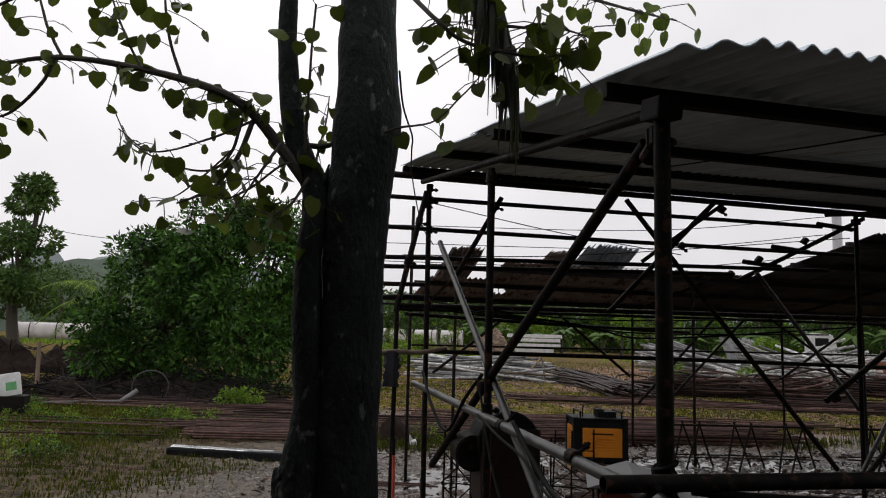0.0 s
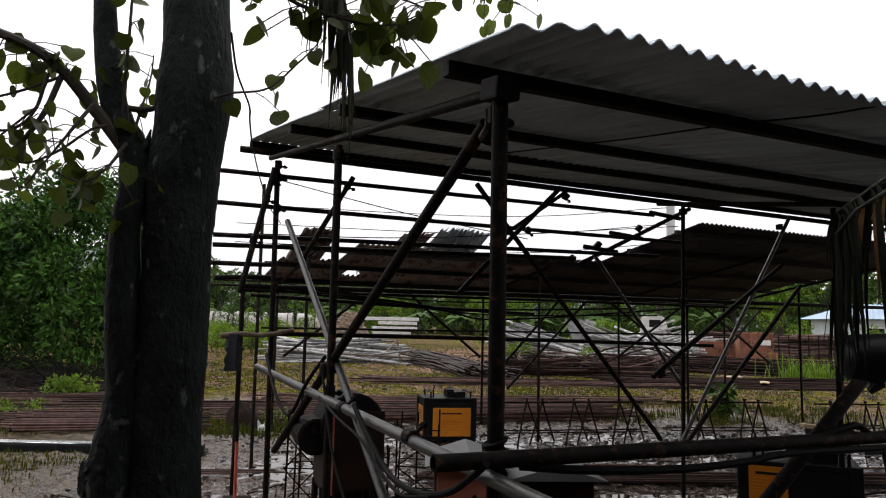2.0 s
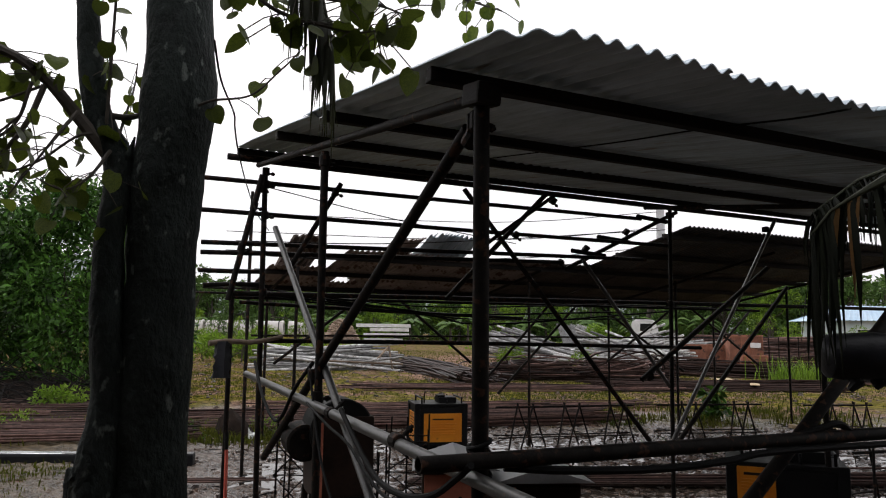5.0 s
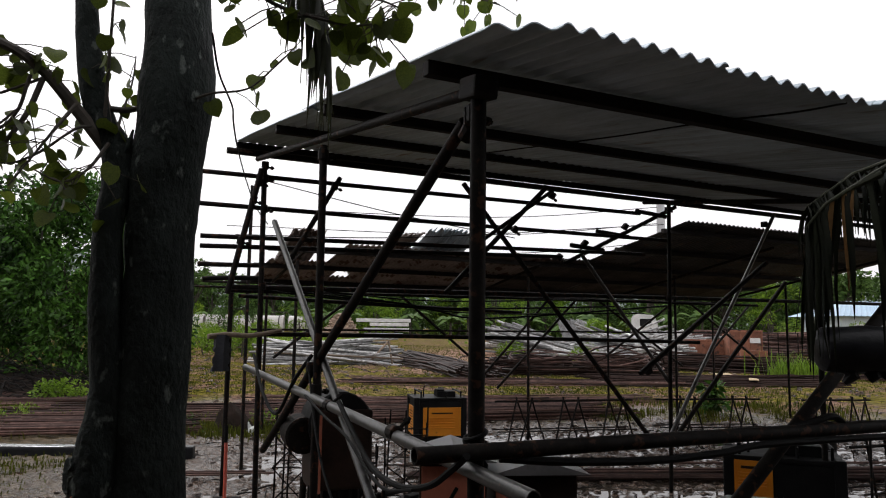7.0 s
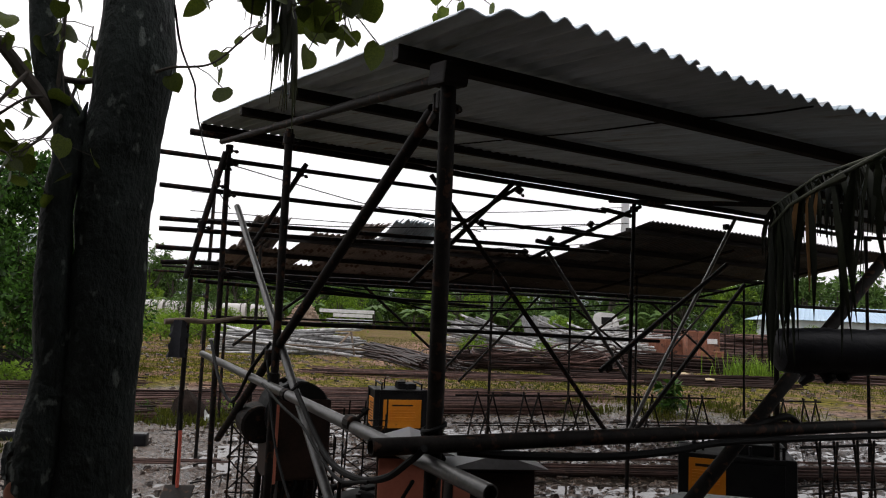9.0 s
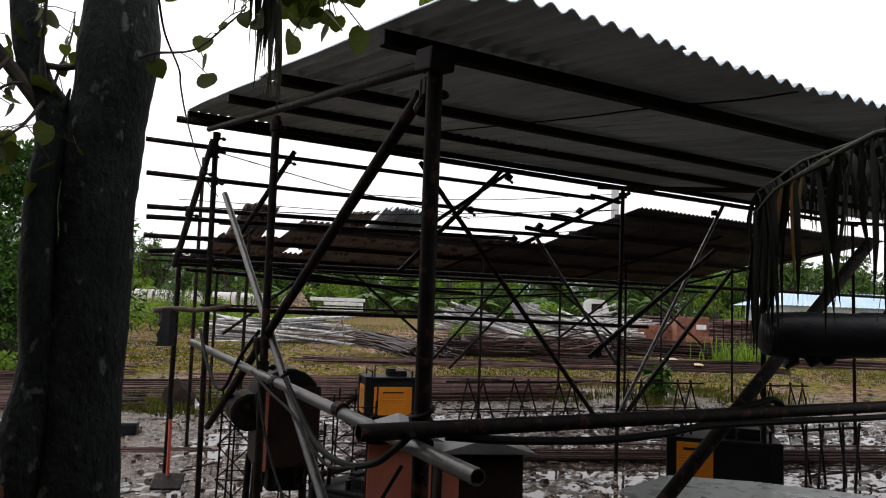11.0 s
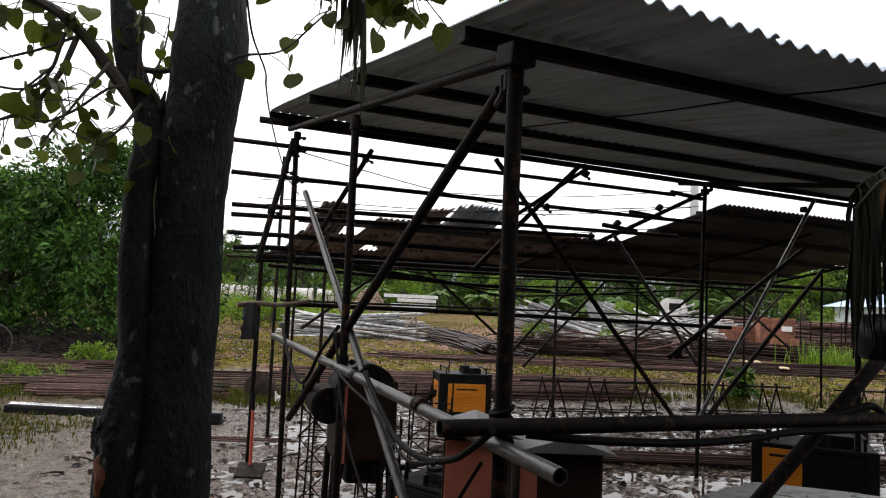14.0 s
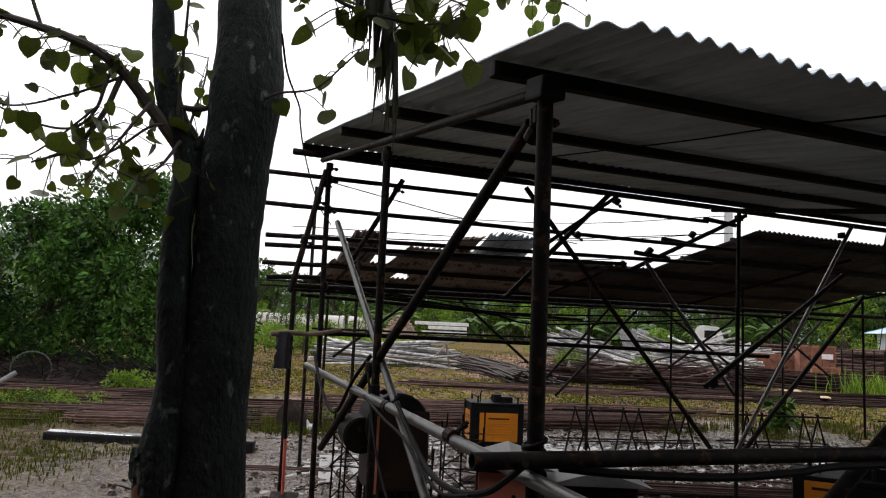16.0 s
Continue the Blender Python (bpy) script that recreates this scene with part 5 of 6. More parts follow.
boulder = thing("boulder", (-2.98, 10.55, 0), "dark brown angular boulder with a white rag", "boulder")
bm = bmesh.new()
rk = random.Random(17)
for k in range(16):
    a, h = rk.uniform(0, 6.283), rk.uniform(-0.1, 0.36)
    w = 0.36 * (1.0 - 0.6 * max(0, h) / 0.36)
    bm.verts.new((-2.98 - 0.25 * max(0, h) + w * math.cos(a), 10.55 + 0.8 * w * math.sin(a), h))
bm.verts.new((-3.08, 10.55, 0.47))
bmesh.ops.convex_hull(bm, input=bm.verts)
bmesh.ops.delete(bm, geom=[v for v in bm.verts if not v.link_faces], context="VERTS")
bmesh.ops.bevel(bm, geom=list(bm.edges), offset=0.015, segments=1, affect="EDGES")
part("rock", bm, M["stone"], boulder)
bm = bmesh.new()
bmesh.ops.create_grid(bm, x_segments=10, y_segments=10, size=0.065, matrix=Matrix.Translation((-2.68, 10.24, 0.13)) @ pose(0, 0, 0, 58, 24, 12))
for v in bm.verts:
    v.co += Vector([noise.noise(v.co * 14 + Vector((i * 5, 0, 0))) for i in range(3)]) * 0.05
bmesh.ops.solidify(bm, geom=list(bm.faces), thickness=0.004)
part("rag", bm, M["white_pack"], boulder, "torn white rag", smooth=True)

sack = thing("cement_sack", (-9.95, 10.63, 0), "white printed sack propped on dark scrap", "sack")
ms = Matrix.Translation((-9.95, 10.63, 0.60)) @ pose(0, 0, 0, -12, -10, 40)
bm = bmesh.new()
box_into(bm, (0.36, 0.12, 0.40), ms, 0.04)
part("bag", bm, M["white_pack"], sack, smooth=True)
box("print_mark", (0.16, 0.01, 0.14), ms @ pose(0.03, -0.061, -0.03), M["green_print"], sack, "green printed block")
box("crate", (0.5, 0.4, 0.4), Matrix.Translation((-9.95, 10.7, 0.22)) @ pose(0, 0, 0, 0, 0, 30), M["timber_dark"], sack, "dark wooden crate below")

# scrap lying left of the bar stacks
ring = thing("wire_ring", (-9.63, 14.2, 0), "pale steel hoop standing up in the scrap", "hoop")
tube("hoop", [(-9.63 + 0.33 * math.cos(k * 0.2856), 14.2 + 0.18 * math.cos(k * 0.2856), 0.37 + 0.36 * math.sin(k * 0.2856)) for k in range(23)], 0.016, M["galv"], ring, sides=6)
for a, b, r, m, lab in (((-10.6, 12.2, 0.14), (-9.4, 13.0, 0.16), 0.035, "alu", "bright wet tube lying on weeds"), ((-9.6, 13.0, 0.08), (-9.35, 13.35, 0.36), 0.05, "alu", "pale tube tilted up in the scrap"),
                        ((-11.0, 13.0, 0.05), (-9.7, 13.2, 0.55), 0.02, "steel", "thin dark bar leaning in the scrap"), ((-10.9, 13.4, 0.45), (-9.6, 12.7, 0.1), 0.02, "steel", "thin dark bar leaning in the scrap"),
                        ((-10.1, 13.0, 0.0), (-10.2, 13.1, 0.6), 0.03, "timber_dark", "short dark stake in the weeds"), ((-10.8, 12.9, 0.0), (-11.0, 13.0, 0.5), 0.025, "timber_dark", "short dark stake in the weeds"),
                        ((-12.5, 14.2, -0.02), (-12.55, 14.2, 1.25), 0.045, "wood_old", "weathered timber post in the grass"),
                        ((-8.2, 12.9, 0.12), (-5.5, 13.9, 0.16), 0.018, "rebar", "single rusty bar beside the stack"), ((-9.3, 13.2, 0.10), (-6.2, 13.6, 0.13), 0.018, "rebar", "single rusty bar beside the stack")):
    t = thing("loose_tube" if m == "alu" else "post" if r == 0.045 else "loose_bar", a, lab, "scrap")
    pipe("bar", a, b, t, r=r, mat=M[m])


def scrap_mound(at, turn, length, depth, height, seed, label):
    """A low, lumpy dark heap with sticks in it."""
    rr = random.Random(seed)
    t = thing("scrap_heap", (at[0], at[1], 0), label, "scrap heap")
    mt = Matrix.Translation((at[0], at[1], 0)) @ pose(0, 0, 0, 0, 0, turn)
    bm = bmesh.new()
    nx, ny = 30, 10
    for i in range(nx + 1):
        for j in range(ny + 1):
            x, y = length * (i / nx - 0.5), depth * (j / ny - 0.5)
            e = max(0, 1 - (2 * y / depth) ** 2) * max(0, 1 - (2 * x / length) ** 6)
            h = height * e * (0.75 + 0.6 * noise.noise((x * 1.3 + seed, y * 1.6, 0))) + 0.15 * e * noise.noise((x * 5, y * 5, seed))
            bm.verts.new(mt @ Vector((x, y, max(-0.02, h))))
    bm.verts.ensure_lookup_table()
    for i in range(nx):
        for j in range(ny):
            q = i * (ny + 1) + j
            bm.faces.new([bm.verts[c] for c in (q, q + ny + 1, q + ny + 2, q + 1)])
    part("soil", bm, M["stone"], t)
    bm = bmesh.new()
    for k in range(70):
        x, y = length * rr.uniform(-0.48, 0.45), depth * rr.uniform(-0.4, 0.3)
        p = mt @ Vector((x, y, height * rr.uniform(0.3, 0.8)))
        q = p + Vector((rr.gauss(0, 0.5), rr.gauss(0, 0.4), rr.gauss(0, 0.15)))
        tube_into(bm, [p, p.lerp(q, 0.5), q], [0.025, 0.02, 0.01], 4, False)
    tagged(part("stick_rest", bm, M["timber_dark"], t), kind="stuff")
    return t


scrap_mound((-17.8, 22.0), 52, 6.4, 1.6, 1.15, 3, "long dark heap of soil and scrap in the grass")
scrap_mound((-11.5, 13.5), 28, 1.8, 0.8, 0.5, 5, "small dark heap of scrap beside the weeds")
scrap_mound((-20.5, 20.5), 40, 3.0, 2.0, 1.2, 8, "dark mound at the edge of the yard")

plank = thing("plank", (4.75, 9.3, 0.35), "pale sawn timber plank on the stools", "plank")
box("board", (0.62, 0.14, 0.045), Matrix.Translation((4.75, 9.3, 0.42)) @ pose(0, 0, 0, 0, 4, -6), M["wood_pale"], plank)
for x in (4.55, 4.95):
    box("block", (0.1, 0.12, 0.40), Matrix.Translation((x, 9.3, 0.2)), M["timber_dark"], plank)

# twigs and scraps trodden into the mud
rs = random.Random(41)
bm = bmesh.new()
for k in range(420):
    x, y = rs.uniform(-3.4, 7.5), rs.uniform(5.2, 12.5)
    a, n2 = rs.uniform(0, 6.283), rs.uniform(0.05, 0.28)
    z = max(ground_z(x, y), 0.0) + 0.008
    p = Vector((x, y, z))
    q = p + Vector((math.cos(a) * n2, math.sin(a) * n2, rs.uniform(-0.005, 0.03)))
    tube_into(bm, [p, p.lerp(q, 0.5) + Vector((0, 0, 0.01)), q], [rs.uniform(0.004, 0.012), 0.008, 0.004], 4)
tagged(part("litter", bm, M["timber_dark"], None), "dark twigs and scraps trodden into the mud", "litter", kind="stuff")


# stones, clods and scraps over the turf
def rubble(name, n, x0, x1, y0, y1, lo, hi, mat, label, seed):
    rr = random.Random(seed)
    verts, faces = [], []
    for k in range(n):
        x, y = rr.uniform(x0, x1), rr.uniform(y0, y1)
        r = rr.uniform(lo, hi) * (0.6 + 0.025 * y)
        z = ground_z(x, y)
        o = len(verts)
        a0 = rr.uniform(0, 6.283)
        for i in range(5):
            a = a0 + i * 1.2566
            q = r * rr.uniform(0.7, 1.3)
            verts.append((x + q * math.cos(a) * 1.4, y + q * math.sin(a), z - 0.01))
        for i in range(5):
            a = a0 + 0.4 + i * 1.2566
            q = r * rr.uniform(0.4, 0.8)
            verts.append((x + q * math.cos(a) * 1.4, y + q * math.sin(a), z + r * rr.uniform(0.4, 0.9)))
        faces.append(tuple(o + 5 + i for i in range(5)))
        for i in range(5):
            faces.append((o + i, o + (i + 1) % 5, o + 5 + (i + 1) % 5, o + 5 + i))
    return tagged(raw(name, verts, faces, mat), label, "rubble", kind="stuff")


rubble("rubble", 1500, -16, 18, 13.0, 32, 0.02, 0.06, M["clod"], "brown clods and stones strewn over the turf", 61)
rubble("rubble", 260, -14, 16, 12.0, 34, 0.02, 0.05, M["wood_old"], "pale chips and scraps strewn over the yard", 62)
rubble("clods", 900, -3.6, 7.5, 5.5, 12.2, 0.02, 0.05, M["clod"], "dark wet clods standing out of the puddles", 63)


# pale scraps of board among the bars
def scrap_board(x, y, w, d, turn, seed, label):
    t = thing("scrap_board", (x, y, ground_z(x, y)), label, "board", group="scrap boards")
    bm = bmesh.new()
    bmesh.ops.create_grid(bm, x_segments=8, y_segments=6, size=0.5, matrix=Matrix.Translation((x, y, ground_z(x, y) + 0.20)) @ pose(0, 0, 0, 6, 3, turn) @ Matrix.Diagonal((w, d, 1, 1)))
    for v in bm.verts:
        v.co.z += 0.06 * noise.noise((v.co.x * 3, v.co.y * 3, seed))
    bmesh.ops.solidify(bm, geom=list(bm.faces), thickness=0.02)
    part("sheet", bm, M["wood_pale"], t)
    for k in (-0.3, 0.3):
        pipe("batten", (x + k * w, y - d * 0.4, ground_z(x, y)), (x + k * w, y + d * 0.4, ground_z(x, y) + 0.17), t, r=0.03, mat=M["timber_dark"])


scrap_board(8.38, 21.49, 0.62, 0.5, 12, 1, "pale torn board lying across rusty bars")
scrap_board(8.44, 19.60, 0.24, 0.3, -20, 2, "small pale board scrap on the bars")


# ---- the far side of the yard ----
def rust_box(at, turn, w, d, h, label, open_top=True):
    c = thing("rusty_container", (at[0], at[1], 0), label, "container", group="rusty containers")
    m = Matrix.Translation((at[0], at[1], 0)) @ pose(0, 0, 0, 0, 0, turn)
    for name, size, x, y in (("side_panel", (w, 0.06, h), 0, -d / 2), ("side_panel", (w, 0.06, h), 0, d / 2), ("end_panel", (0.06, d, h), -w / 2, 0), ("end_panel", (0.06, d, h), w / 2, 0)):
        box(name, size, m @ pose(x, y, h / 2 + 0.05), M["rust"], c, bevel=0.01)
    n = max(3, int(w / 0.45))
    for k in range(n + 1):
        box("rib", (0.07, 0.05, h), m @ pose(-w / 2 + w * k / n, -d / 2 - 0.05, h / 2 + 0.05), M["rust"], c, bevel=0.008)
    box("rim", (w + 0.1, 0.12, 0.09), m @ pose(0, -d / 2, h + 0.06), M["rust"], c, bevel=0.01)
    box("floor_plate", (w, d, 0.06), m @ pose(0, 0, 0.08), M["rust"], c, bevel=0.01)
    return c


rust_box((14.0, 38.0), -8, 2.6, 1.6, 1.0, "low rusty steel skip at the yard's far side")
rust_box((15.2, 36.6), -8, 1.5, 1.5, 1.5, "tall rusty steel box with pale marks")
rust_box((14.9, 34.6), -18, 1.1, 0.8, 0.55, "small tilted rusty box")
box("pale_mark", (0.5, 0.02, 0.25), Matrix.Translation((15.5, 35.72, 1.1)) @ pose(0, 0, 0, 0, 0, -8), M["white"], bpy.data.objects["rusty_container.001"], "worn white paint mark", 0.004)

truck = thing("truck", (16.8, 60, 0), "white truck cab half hidden by scrap", "truck")
mt = Matrix.Translation((16.8, 60, 0)) @ pose(0, 0, 0, 0, 0, -14)
bm = bmesh.new()
prof = [(-1.1, 0.7), (1.1, 0.7), (1.1, 1.9), (0.8, 2.75), (-0.6, 2.85), (-1.0, 2.6)]
for y in (-1.0, 1.0):
    for x, z in prof:
        bm.verts.new(mt @ Vector((x, y, z)))
bm.verts.ensure_lookup_table()
bm.faces.new([bm.verts[i] for i in range(6)])
bm.faces.new([bm.verts[i] for i in range(11, 5, -1)])
for i in range(6):
    bm.faces.new([bm.verts[j] for j in (i, i + 6, (i + 1) % 6 + 6, (i + 1) % 6)])
bmesh.ops.recalc_face_normals(bm, faces=bm.faces)
bmesh.ops.bevel(bm, geom=list(bm.edges), offset=0.08, segments=2, affect="EDGES")
part("cab", bm, M["white"], truck)
box("side_window", (0.9, 0.04, 0.6), mt @ pose(0.1, -1.01, 2.15), M["black"], truck, "dark side window", 0.03)
box("bed", (3.2, 2.0, 0.5), mt @ pose(2.8, 0, 1.1), M["white"], truck, bevel=0.03)
for x in (-0.3, 3.2):
    for y in (-0.95, 0.95):
        bm = bmesh.new()
        tube_into(bm, [mt @ Vector((x, y - 0.12, 0.42)), mt @ Vector((x, y + 0.12, 0.42))], 0.42, 18)
        part("wheel", bm, M["rubber"], truck)

# white concrete pipes in a row
bm = bmesh.new()
L0, R0 = 1.5, 1.1
tube_into(bm, [(-L0, 0, R0), (-L0, 0, R0), (L0 - 0.3, 0, R0), (L0 - 0.3, 0, R0), (L0, 0, R0), (L0, 0, R0), (L0 - 0.2, 0, R0), (-L0, 0, R0)],
          [R0 * 0.85, R0, R0, R0 * 1.06, R0 * 1.06, R0 * 0.85, R0 * 0.8, R0 * 0.8], 24, False)
pm = mesh_of(bm, "pipe", M["concrete"], True)
bm = bmesh.new()
tube_into(bm, [(-0.06, 0, R0), (0.06, 0, R0)], R0 * 1.05, 24, False)
bandm = mesh_of(bm, "joint_band", M["timber_dark"], True)
for i, x in enumerate((-33.5, -30.2, -26.6, -23.2, -19.6)):
    e = thing("concrete_pipe", (x, 96 + 0.6 * i, 0.55), "large pale concrete pipe lying in the grass", "pipe", group="concrete pipes")
    e.rotation_euler = (0, 0, radians(6))
    p = new("pipe", pm)
    p.parent = e
    b = new("joint_band", bandm)
    b.parent = e
    b.location = (0.9, 0, 0)
for i, x in enumerate((-71, -67.5, -64)):
    e = thing("concrete_pipe", (x, 78 + 0.5 * i, 0), "large pale concrete pipe lying in the grass", "pipe", group="concrete pipes")
    e.rotation_euler = (0, 0, radians(30))
    p = new("pipe", pm)
    p.parent = e
    b = new("joint_band", bandm)
    b.parent = e
    b.location = (0.9, 0, 0)

bank = raw("bank", [(-42, 92, -0.1), (-14, 95, -0.1), (-15, 97, 0.6), (-40, 94.3, 0.6), (-42, 104, 0.65), (-14, 106, 0.65)], [(0, 1, 2, 3), (3, 2, 5, 4)], M["ground"])
tagged(bank, "low grassy bank under the concrete pipes", "bank", kind="structure")
# stacked white beams
stack = thing("beam_stack", (-8.2, 98, 0), "stack of white precast concrete beams", "beams")
for j, z in enumerate((0.35, 1.05, 1.75, 2.3)):
    for y in range(2):
        box("beam", (5.2 + 0.9 * (j % 2) + (1.2 if j == 3 else 0), 0.6, 0.45), Matrix.Translation((-8.1 + 0.4 * (j % 3), 97.4 + 1.0 * y, z)), M["white"], stack, bevel=0.03)
for x in (-10, -6.5):
    for z in (0.06, 0.72, 1.4):
        box("bearer", (0.2, 1.8, 0.2), Matrix.Translation((x, 98, z)), M["timber_dark"], stack)

# stacked firewood and brick
wood = thing("timber_pile", (-13, 92, 0), "tall pile of tan bricks and offcuts", "pile")
rr = random.Random(77)
pieces = []
for k in range(4):
    bm = bmesh.new()
    box_into(bm, (0.42, 0.3, 0.16), Matrix.Identity(4), 0.015)
    pieces.append(mesh_of(bm, "brick", M["brick_tan"]))
for k in range(290):
    t = rr.random() ** 1.3
    z = 0.1 + 2.9 * t
    half = 2.7 * (1 - 0.75 * t)
    ob = new("brick", pieces[k % 4])
    ob.parent = wood
    ob.location = (rr.uniform(-half, half), rr.uniform(-0.9, 0.2) * (1 - 0.5 * t), z)
    ob.rotation_euler = (rr.gauss(0, 0.15), rr.gauss(0, 0.2), rr.gauss(0, 0.5))
raw("core", [(-2.6, -0.6, 0), (2.6, -0.6, 0), (2.6, 1.2, 0), (-2.6, 1.2, 0), (-0.5, -0.2, 2.9), (0.5, -0.2, 2.9), (0.5, 0.8, 2.9), (-0.5, 0.8, 2.9)],
    [(0, 1, 5, 4), (1, 2, 6, 5), (2, 3, 7, 6), (3, 0, 4, 7), (4, 5, 6, 7)], M["brick_tan"]).parent = wood

# corrugated sheets leaning on the pile
lean = thing("sheet_pile", (7.8, 41, 0), "pale corrugated sheets leaning against the metal pile", "metal sheets")
for k in range(4):
    verts, faces = [], []
    for j in range(2):
        for i in range(33):
            x = i / 32 * 1.1
            verts.append((7.0 + 0.42 * k + x * 0.9 - 0.55 * j, 40.6 + 0.15 * k + 0.6 * j, 0.4 + 1.75 * j - 0.25 * x + 0.03 * math.cos(i * 1.57)))
    for i in range(32):
        faces.append((i, i + 1, i + 34, i + 33))
    raw("sheet", verts, faces, M["alu"], lean, smooth=True)

# long house with a blue roof
house = thing("house", (40, 60, 0), "long low house with a pale blue metal roof", "house")
mh = Matrix.Translation((32.6, 59.0, 0)) @ pose(0, 0, 0, 0, 0, 4)
hw, hd, he, hr = 24.0, 7.0, 2.9, 4.25
box("wall", (hw - 1.0, hd - 1.0, he), mh @ pose(hw / 2, hd / 2, he / 2), M["wall_pale"], house, bevel=0.02)
n = 48
for side in (0, 1):
    verts, faces = [], []
    for i in range(n * 4 + 1):
        x = hw * i / (n * 4)
        rib = 0.05 if i % 4 == 0 else 0.0
        inset = 2.6
        xr = inset + (hw - 2 * inset) * i / (n * 4)
        y0, y1 = (-0.3, hd / 2) if side == 0 else (hd + 0.3, hd / 2)
        verts += [mh @ Vector((x - 0.3, y0, he + rib)), mh @ Vector((xr, y1, hr + rib))]
    for i in range(n * 4):
        faces.append((2 * i, 2 * i + 2, 2 * i + 3, 2 * i + 1))
    raw("roof_slope", verts, faces, M["blue_roof"], house)
for xa, xb in ((-0.3, 2.6), (hw - 0.3, hw - 2.6)):
    raw("roof_slope", [mh @ Vector((xa, -0.3, he)), mh @ Vector((xa, hd + 0.3, he)), mh @ Vector((xb, hd / 2, hr))], [(0, 1, 2)], M["blue_roof"], house)
for x in (2.5, 6.0, 9.5, 13.0, 16.5):
    w = box("window", (1.3, 0.08, 1.1), mh @ pose(x, 0.48, 1.6), M["black"], house, "dark window", 0.01)
    box("frame", (1.5, 0.06, 0.1), mh @ pose(x, 0.45, 2.2), M["white"], w, bevel=0.01)
    box("frame", (1.5, 0.06, 0.1), mh @ pose(x, 0.45, 1.02), M["white"], w, bevel=0.01)

# wire fence before the house
fence = thing("fence", (22, 42, 0), "dark wire fence at the yard's edge", "fence")
for k in range(14):
    x = 18.2 + 0.62 * k
    pipe("post", (x, 41.5 + 0.1 * k, 0), (x, 41.5 + 0.1 * k, 1.5), fence, r=0.035)
for z in (0.3, 0.6, 0.9, 1.2, 1.45):
    pipe("wire", (18.2, 41.5, z), (26.3, 42.8, z), fence, r=0.015)


# ---- planting ----
def leaf_cloud(name, blobs, count, size, mat, parent, seed, aspect=0.42, label="", drop=0.3):
    """Many small folded leaves on the outsides of overlapping uneven clumps."""
    g = np.random.default_rng(seed)
    blobs = np.array(blobs, float)
    weight = blobs[:, 3] ** 2
    pick = g.choice(len(blobs), count, p=weight / weight.sum())
    d = g.normal(size=(count, 3))
    d /= np.linalg.norm(d, axis=1)[:, None]
    rad = blobs[pick, 3] * (0.55 + 0.5 * g.random(count) ** 0.6)
    c = blobs[pick, :3] + d * rad[:, None] * np.array([1, 1, 0.85])
    out = d + g.normal(size=(count, 3)) * 0.6 - np.array([0, 0, drop])
    out /= np.linalg.norm(out, axis=1)[:, None]
    side = np.cross(out, g.normal(size=(count, 3)))
    side /= np.linalg.norm(side, axis=1)[:, None]
    nor = np.cross(side, out)
    s = size * (0.6 + 0.8 * g.random(count))[:, None]
    v = np.stack([c, c + out * s * 0.5 + side * s * aspect * 0.5 + nor * s * 0.08, c + out * s, c + out * s * 0.5 - side * s * aspect * 0.5 + nor * s * 0.08], 1).reshape(-1, 3)
    v[:, 2] = np.maximum(v[:, 2], 0.02)
    f = np.arange(count * 4).reshape(-1, 4)
    me = bpy.data.meshes.new(name)
    me.vertices.add(len(v))
    me.vertices.foreach_set("co", v.ravel())
    me.loops.add(count * 4)
    me.loops.foreach_set("vertex_index", f.ravel())
    me.polygons.add(count)
    me.polygons.foreach_set("loop_start", np.arange(0, count * 4, 4))
    me.update(calc_edges=True)
    me.materials.append(mat)
    return attach(new(name, me), parent, label)


def broad_tree(at, height, width, seed, mat, label, leaves=9000, size=0.2, low=0.15, name="tree", clumps=26, shoots=0):
    r = random.Random(seed)
    t = thing(name, (at[0], at[1], 0), label, "tree" if name == "tree" else name)
    base = Vector((at[0], at[1], 0))
    tube("trunk", [base - Vector((0, 0, 0.1)), base + Vector((r.gauss(0, 0.05) * width, 0, height * 0.3)), base + Vector((r.gauss(0, 0.08) * width, 0, height * 0.75))], [0.035 * height, 0.026 * height, 0.008 * height], M["twig"], t, sides=8, curved=True)
    blobs = []
    for k in range(clumps):
        a, h = r.uniform(0, 6.283), low + (1 - low) * r.random() ** 0.85
        reach = 0.5 * width * math.sqrt(max(0.03, 1 - ((h - 0.42) / 0.6) ** 2)) * r.uniform(0.45, 1.0)
        rad = width * r.uniform(0.10, 0.19)
        p = base + Vector((reach * math.cos(a), reach * math.sin(a), min(h * height, height - rad * 0.6)))
        blobs.append((*p, rad))
        if k < 12:
            tube("branch", [base + Vector((0, 0, height * 0.25 + 0.02 * k * height)), base.lerp(p, 0.6) + Vector((0, 0, height * 0.1)), p], [0.012 * height, 0.008 * height, 0.003 * height], M["twig"], t, sides=6, curved=True, steps=3)
    for k in range(shoots):
        # upright leading shoots that break the outline
        a, q = r.uniform(0, 6.283), 0.42 * width * math.sqrt(r.random())
        foot = base + Vector((q * math.cos(a), q * math.sin(a), height * (0.92 - 0.35 * (q / (0.42 * width)) ** 2)))
        tip = foot + Vector((r.gauss(0, 0.12), r.gauss(0, 0.12), r.uniform(0.35, 0.8)))
        tube("shoot", [foot - Vector((0, 0, 0.3)), foot, tip], [0.02, 0.014, 0.005], M["twig"], t, sides=5)
        for f in (0.1, 0.4, 0.7, 1.0):
            blobs.append((*foot.lerp(tip, f), 0.20 - 0.10 * f))
    leaf_cloud("crown", blobs, leaves, size, mat, t, seed)
    return t


